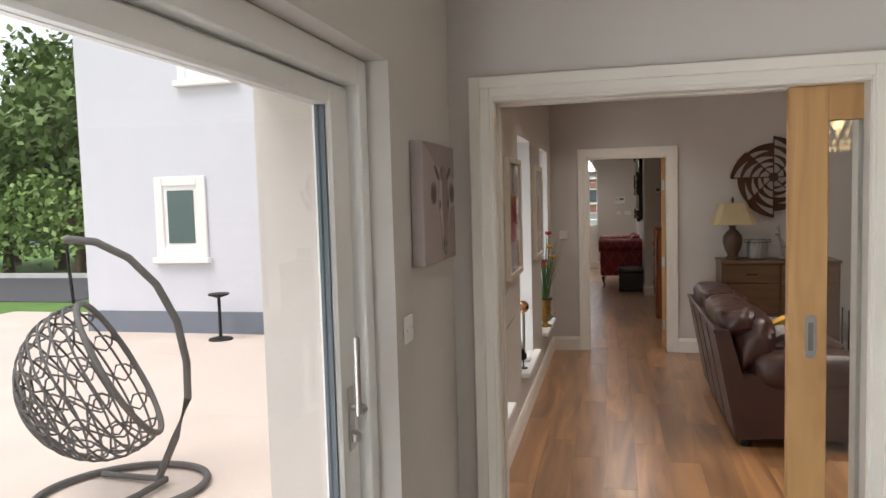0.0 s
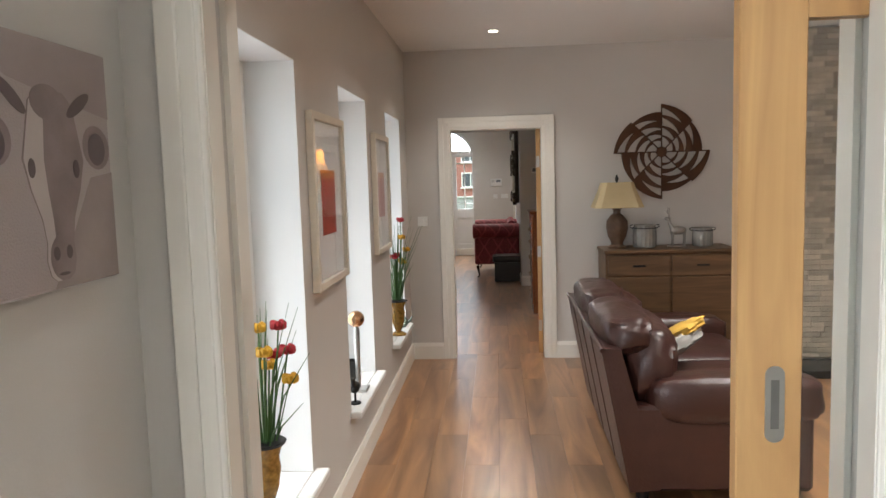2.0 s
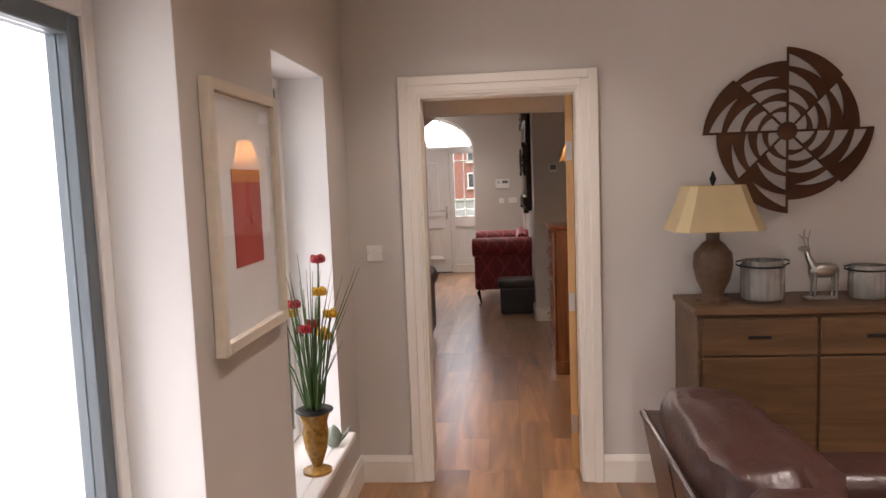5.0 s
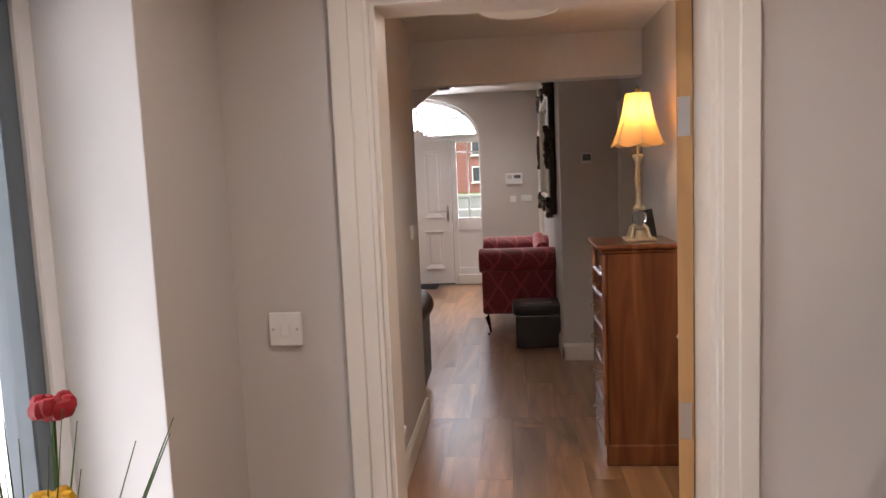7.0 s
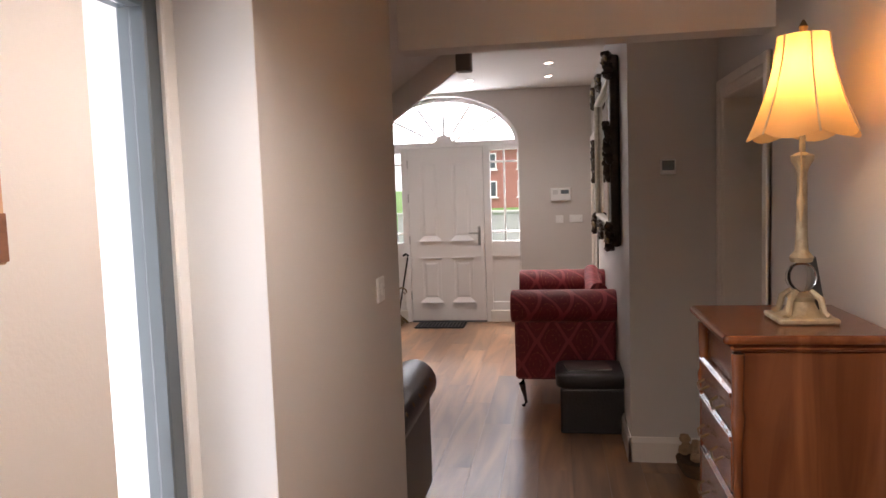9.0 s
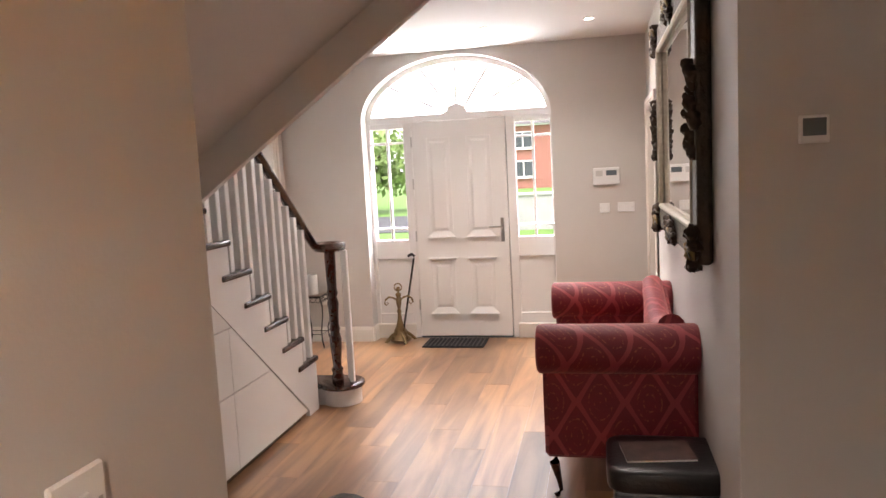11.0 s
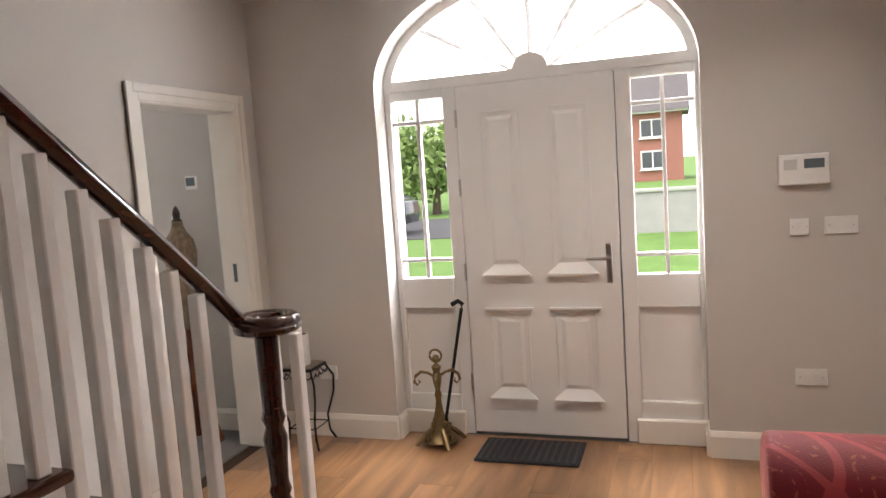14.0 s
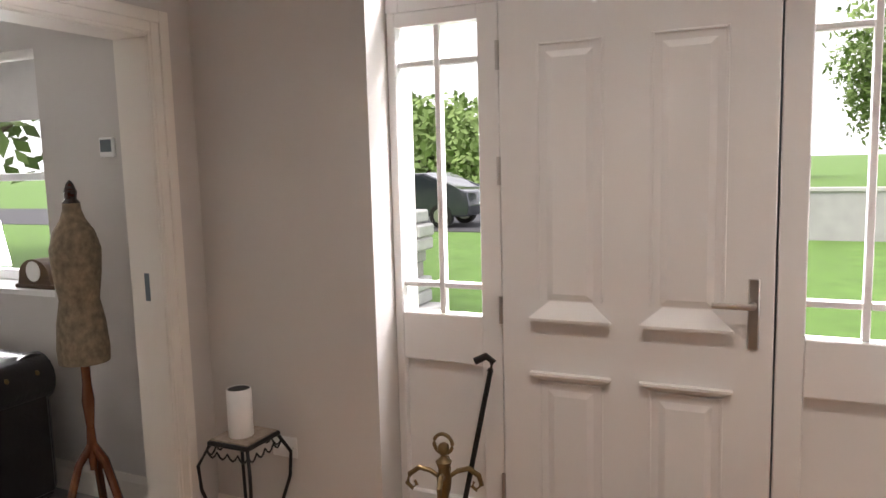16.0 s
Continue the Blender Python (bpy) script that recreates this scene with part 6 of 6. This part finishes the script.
def swing_chair():
    m = shade("grey_rattan", (0.10, 0.095, 0.09), 0.6, var=0.3, scale=40)
    s = thing("hanging_egg_chair", "grey rattan egg chair hung from a curved steel stand", "chair", -2.31, -3.97, -0.10, 36)
    s.scale = (0.88, 0.88, 0.88)
    part("base_ring", tube([(0.56 * math.cos(2 * math.pi * i / 40), 0.45 * math.sin(2 * math.pi * i / 40), 0.03) for i in range(41)], 0.027, 8), m, s, "", True)
    for k in (-0.35, 0.35):
        part("base_bar", tube([(0.28, 0.0, 0.05), (0.1, k * 0.5, 0.035), (-0.15, k * 1.1, 0.03)], 0.024, 8), m, s, "", True)
    pts = [(0.22, 0.0, 0.04), (0.36, 0, 0.35), (0.455, 0, 0.62), (0.46, 0, 0.88), (0.41, 0, 1.18), (0.29, 0, 1.45), (0.12, 0, 1.65), (-0.08, 0, 1.77), (-0.24, 0, 1.795), (-0.27, 0, 1.785)]
    part("stand_pole", tube(pts, 0.028, 10), m, s, "", True)
    part("chain", tube([(-0.255, 0, 1.78), (-0.25, 0, 1.60), (-0.235, 0, 1.36)], 0.012, 6), M_BLACK, s)
    e = []
    ax = Vector((0.85, -0.12, 0.45)).normalized()
    u = ax.cross(Vector((0, 0, 1))).normalized()
    v = u.cross(ax).normalized()
    c = Vector((-0.12, 0, 0.80))

    def at(lat, lon):
        d = ax * math.cos(lat) * 0.49 + (u * math.cos(lon) * 0.44 + v * math.sin(lon) * 0.54) * math.sin(lat)
        return c + d + Vector((0, 0, 0.05 * max(0, d.z)))
    bm = bmesh.new()
    lo = 1.22
    for i in range(11):
        lat = lo + (math.pi - 0.12 - lo) * i / 10
        tube([at(lat, 2 * math.pi * k / 36) for k in range(37)], 0.009, 5, bm)
    part("weave_rings", bm, m, s, "open rattan weave")
    for i in range(26):
        lon = 2 * math.pi * i / 26
        part("weave_strand", tube([at(lo + (math.pi - 0.12 - lo) * k / 14, lon + 0.25 * math.sin(k * 0.9) * (1 if i % 2 else -1)) for k in range(15)], 0.008, 5), m, s)
    part("rim", tube([at(lo, 2 * math.pi * k / 40) for k in range(41)], 0.022, 8), m, s, "", True)


swing_chair()
s = thing("pedestal_feeder", "dark metal pedestal bird bath by the annex wall", "bird bath", -4.35, 0.62, -0.10)
part("foot", lathe([(0.16, 0), (0.15, 0.02), (0.03, 0.05)], seg=20), M_BLACK, s, "", True)
part("pole", lathe([(0.022, 0.05), (0.02, 0.55)], seg=10), M_BLACK, s, "", True)
part("dish", lathe([(0.03, 0.55), (0.13, 0.585), (0.14, 0.605), (0.12, 0.60), (0.02, 0.575)], seg=20), M_BLACK, s, "", True)

M_LEAF = shade("foliage", (0.11, 0.17, 0.045), 0.7, var=0.6, scale=1.5)
M_LEAF2 = shade("bright_foliage", (0.17, 0.26, 0.07), 0.7, var=0.5, scale=1.5)
M_BARK = shade("bark", (0.10, 0.07, 0.05), 0.9, var=0.4, scale=8, bump=0.8, bscale=20)


def tree(x, y, h, r, leaves, seed, leaf=0.16, mat=None, name="tree", label="leafy green garden tree in full summer foliage"):
    rnd = random.Random(seed)
    s = thing(name, label, name, x, y, -0.16)
    bm = tube([(0, 0, 0), (0.05, 0.02, h * 0.3), (0, 0.05, h * 0.75)], [0.10 + r * 0.05, 0.08 + r * 0.03, 0.03], 9)
    lobes = []
    for i in range(14):
        a, el = rnd.uniform(0, 6.28), rnd.uniform(0.25, 1.0)
        q = Vector((r * 0.62 * math.cos(a), r * 0.62 * math.sin(a), h * (0.22 + 0.68 * el)))
        lobes.append((q, r * rnd.uniform(0.35, 0.6)))
        tube([(0, 0.02, h * (0.2 + 0.3 * el)), (q.x * 0.5, q.y * 0.5, q.z * 0.85), tuple(q)], [0.05, 0.035, 0.012], 6, bm)
    part("trunk", bm, M_BARK, s, "", True)
    verts, faces = [], []
    for i in range(leaves):
        q, rr = rnd.choice(lobes)
        d = Vector((rnd.gauss(0, 1), rnd.gauss(0, 1), rnd.gauss(0, 0.9))).normalized() * rr * rnd.uniform(0.35, 1.35)
        p = q + d
        t1 = Vector((rnd.gauss(0, 1), rnd.gauss(0, 1), rnd.gauss(0, 1))).normalized()
        t2 = t1.orthogonal().normalized()
        k = leaf * rnd.uniform(0.6, 1.3)
        b = len(verts)
        verts += [tuple(p - t1 * k), tuple(p + t2 * k * 0.5), tuple(p + t1 * k), tuple(p - t2 * k * 0.5)]
        faces.append((b, b + 1, b + 2, b + 3))
    me = bpy.data.meshes.new("crown")
    me.from_pydata(verts, [], faces)
    me.materials.append(mat or M_LEAF)
    ob = new("crown", me)
    ob.parent = s
    tagged(ob, "uneven leafy crown", kind="stuff")


for i in range(8):
    tree(-20 + i * 1.5, 10.5 + (i % 3) * 1.4, 5.5 + (i % 3), 1.9, 3200, 20 + i, 0.17)
for i in range(5):
    tree(-21 + i * 2.4, 9.3, 2.6, 1.4, 1800, 40 + i, 0.12, M_LEAF2, "bush", "dense green bush along the lane")
tree(5.6, 41, 9, 3.2, 9000, 61, 0.17, M_LEAF2)
tree(9.0, 44, 9, 3.4, 6000, 62, 0.18)
tree(-9.5, 33, 3.4, 2.0, 3600, 63, 0.18, M_LEAF2)
tree(-15, 36, 4.2, 2.6, 3600, 64, 0.24, M_LEAF2)
tree(-20, 40, 5, 3.0, 3200, 65, 0.3)
tree(-6.6, 15.0, 2.0, 1.0, 2200, 66, 0.10, M_LEAF2, "bush", "round green shrub beside the stone garden wall")
tree(-5.6, 13.2, 2.6, 1.1, 2200, 67, 0.10, M_LEAF, "bush", "tall green shrub outside the sitting room")

bw = structure("wall_boundary", box(-4.2, 60, 22.0, 22.25, -0.17, 0.80), shade("grey_block", (0.36, 0.36, 0.35), 0.9, var=0.2, scale=3, bump=0.4, bscale=25), "low grey rendered boundary wall")
part("coping", box(-4.25, 60, 21.96, 22.29, 0.801, 0.88, 0.01), shade("coping_stone", (0.42, 0.42, 0.40), 0.8, var=0.1), bw)

hs = thing("brick_house", "red brick two-storey house with a dark tiled roof", "house", -10.5, 60, -0.16)
part("wall", box(0, 11, 0, 8, 0, 5.1), shade("red_brick", (0.34, 0.15, 0.12), 0.85, var=0.25, scale=3, bump=0.3, bscale=12), hs)
part("roof", extrude_profile([(-0.5, 5.101), (8.5, 5.101), (4, 8.0)], "x", -0.5, 11.5), shade("dark_tiles", (0.10, 0.09, 0.09), 0.8, var=0.2, scale=6), hs)
for x in (1.4, 4.6, 8.0):
    for z in (0.9, 3.2):
        w = part("window", box(x, x + 1.7, -0.06, -0.002, z, z + 1.35, 0.02), M_PVC, hs, "white framed window")
        part("pane", box(x + 0.10, x + 0.80, -0.08, -0.061, z + 0.1, z + 1.25), shade("far_glass", (0.08, 0.09, 0.10), 0.1), w)
        part("pane", box(x + 0.90, x + 1.60, -0.08, -0.061, z + 0.1, z + 1.25), shade("far_glass", (0.08, 0.09, 0.10), 0.1), w)
        part("sill", box(x - 0.1, x + 1.8, -0.16, -0.002, z - 0.1, z - 0.002), M_PVC, w)
part("eaves", box(-0.4, 11.4, -0.35, -0.05, 4.98, 5.1), M_PVC, hs)


def car():
    s = thing("parked_car", "dark grey parked hatchback on the road", "car", -9.3, 24.0, -0.14, 0)
    paint = shade("dark_car_paint", (0.05, 0.055, 0.065), 0.2, 0.4, var=0.05, coat=0.6)
    prof = [(-2.0, 0.30), (-2.05, 0.62), (-1.9, 0.85), (-1.2, 0.95), (-0.6, 1.40), (0.8, 1.45), (1.6, 1.05), (2.0, 0.95), (2.05, 0.55), (1.98, 0.30)]
    bm = extrude_profile(prof, "y", -0.85, 0.85)
    bmesh.ops.bevel(bm, geom=bm.edges[:], offset=0.05, segments=2, affect="EDGES", profile=0.5)
    body = part("body", bm, paint, s, "", True)
    for y in (-0.862, 0.852):
        part("side_glass", extrude_profile([(-0.98, 0.98), (-0.52, 1.33), (0.72, 1.37), (1.3, 1.06)], "y", y, y + 0.01), shade("car_glass", (0.02, 0.025, 0.03), 0.05), body)
    for x in (-1.25, 1.25):
        for y in (-0.88, 0.70):
            w = part("wheel", extrude_profile([(x + 0.32 * math.cos(2 * math.pi * i / 24), 0.32 + 0.32 * math.sin(2 * math.pi * i / 24)) for i in range(24)], "y", y, y + 0.18), M_BLACK, s)
            part("rim", extrude_profile([(x + 0.2 * math.cos(2 * math.pi * i / 20), 0.32 + 0.2 * math.sin(2 * math.pi * i / 20)) for i in range(20)], "y", y - 0.01, y - 0.002), M_STEEL, w)


car()

# ---- laid pieces: garden wall stones, stone cladding, floor planks ----


def shared_box(name, w, d, h, mat, bevel=0.0):
    bm = box(0, w, 0, d, 0, h, bevel)
    me = bpy.data.meshes.new(name)
    bm.to_mesh(me)
    bm.free()
    me.materials.append(mat)
    return me


M_STONE = shade("split_stone", (0.50, 0.43, 0.34), 0.85, var=0.35, scale=12, bump=0.7, bscale=50, rand=0.28)
rnd = random.Random(11)
gw = structure("wall_garden", box(-4.86, -3.74, 13.04, 13.36, -0.17, 1.0), shade("mortar", (0.3, 0.29, 0.27), 0.9), "rough grey stone garden wall")
M_RUBBLE = shade("rubble_stone", (0.40, 0.40, 0.39), 0.9, var=0.3, scale=5, bump=0.6, bscale=25, rand=0.3)
rubble = [shared_box("stone", w, 0.38, 0.14, M_RUBBLE, 0.02) for w in (0.22, 0.30, 0.38)]
for r in range(8):
    x = -4.9 - rnd.uniform(0, 0.1)
    while x < -3.75:
        k = rnd.randrange(3)
        ob = new("stone", rubble[k])
        ob.location = (x, 13.01 + rnd.uniform(-0.02, 0.02), -0.16 + r * 0.15)
        ob.parent = gw
        x += (0.22, 0.30, 0.38)[k] + 0.012

clad = structure("wall_cladding", box(3.052, 5.19, -0.352, -0.3405, 0.07, 2.69), shade("stone_backing", (0.30, 0.26, 0.21), 0.9), "split-face stone cladding on the chimney breast")
slips = [shared_box("stone_slip", w, 0.022, 0.040, M_STONE, 0.003) for w in (0.10, 0.16, 0.23)]
side = [shared_box("stone_slip", 0.022, w, 0.040, M_STONE, 0.003) for w in (0.12, 0.17)]
far = bmesh.new()
for r in range(62):
    z = 0.075 + r * 0.042
    x = 3.03
    while x < 5.1:
        k = rnd.randrange(3)
        w = (0.10, 0.16, 0.23)[k]
        y = -0.374 - rnd.uniform(0, 0.012)
        if x < 3.42:
            ob = new("stone_slip", slips[k])
            ob.location, ob.parent = (x, y, z), clad
        elif not (3.53 < x < 4.46 and 0.52 < z < 1.12):
            box(x, x + w, y, y + 0.022, z, z + 0.040, bm=far)
        x += w + 0.0015
    y = -0.352
    for k in ((0, 1) if r % 2 else (1, 0)):
        ob = new("stone_slip", side[k])
        ob.location, ob.parent = (3.034 - rnd.uniform(0, 0.012), y, z), clad
        y += (0.12, 0.17)[k] + 0.0015
me = bpy.data.meshes.new("stone_slips_rest")
far.to_mesh(me)
far.free()
me.materials.append(M_STONE)
ob = new("stone_slips_rest", me)
ob.parent = clad
tagged(ob, kind="stuff")

PW, PL = 0.192, 1.25
floor = structure("floor", box(0.0, 2.9, -4.9, 8.55, -0.0119, -0.0085), shade("floor_joint", (0.03, 0.017, 0.01), 0.7), "walnut laminate plank floor")
whole = [shared_box("plank", PW - 0.0012, PL * f - 0.0012, 0.0085, M_PLANK) for f in (1.0, 0.62, 0.38)]


def lay(x0, x1, y0, y1, limit_x):
    n = int(math.ceil((x1 - x0) / PW))
    rest = bmesh.new()
    for i in range(n):
        x = x0 + i * PW
        y = y0
        seq = ([1] if i % 3 == 1 else [2] if i % 3 == 2 else []) + [0] * 12
        for k in seq:
            if y >= y1 - 0.01:
                break
            ln = PL * (1.0, 0.62, 0.38)[k]
            if x > limit_x:
                box(x, min(x + PW - 0.0012, x1), y, min(y + ln - 0.0012, y1), -0.0085, 0, bm=rest)
            else:
                ob = new("plank", whole[k])
                ob.location, ob.parent = (x, y, -0.0085), floor
                if y + ln > y1:
                    ob.scale = (1, (y1 - y) / ln, 1)
                if x + PW > x1:
                    ob.scale = (max(0.05, (x1 - x) / PW), ob.scale[1], 1)
            y += ln
    if len(rest.verts):
        me = bpy.data.meshes.new("planks_rest")
        rest.to_mesh(me)
        me.materials.append(M_PLANK)
        o = new("planks_rest", me)
        o.parent = floor
        tagged(o, kind="stuff")
    rest.free()


lay(0.0, 5.2, -4.9, 0.15, 2.3)
lay(0.1, 1.66, 0.15, 2.83, 9.0)
lay(-2.29, 1.66, 2.83, 8.55, 9.0)
lay(1.66, 2.9, 0.15, 8.4, -9.0)
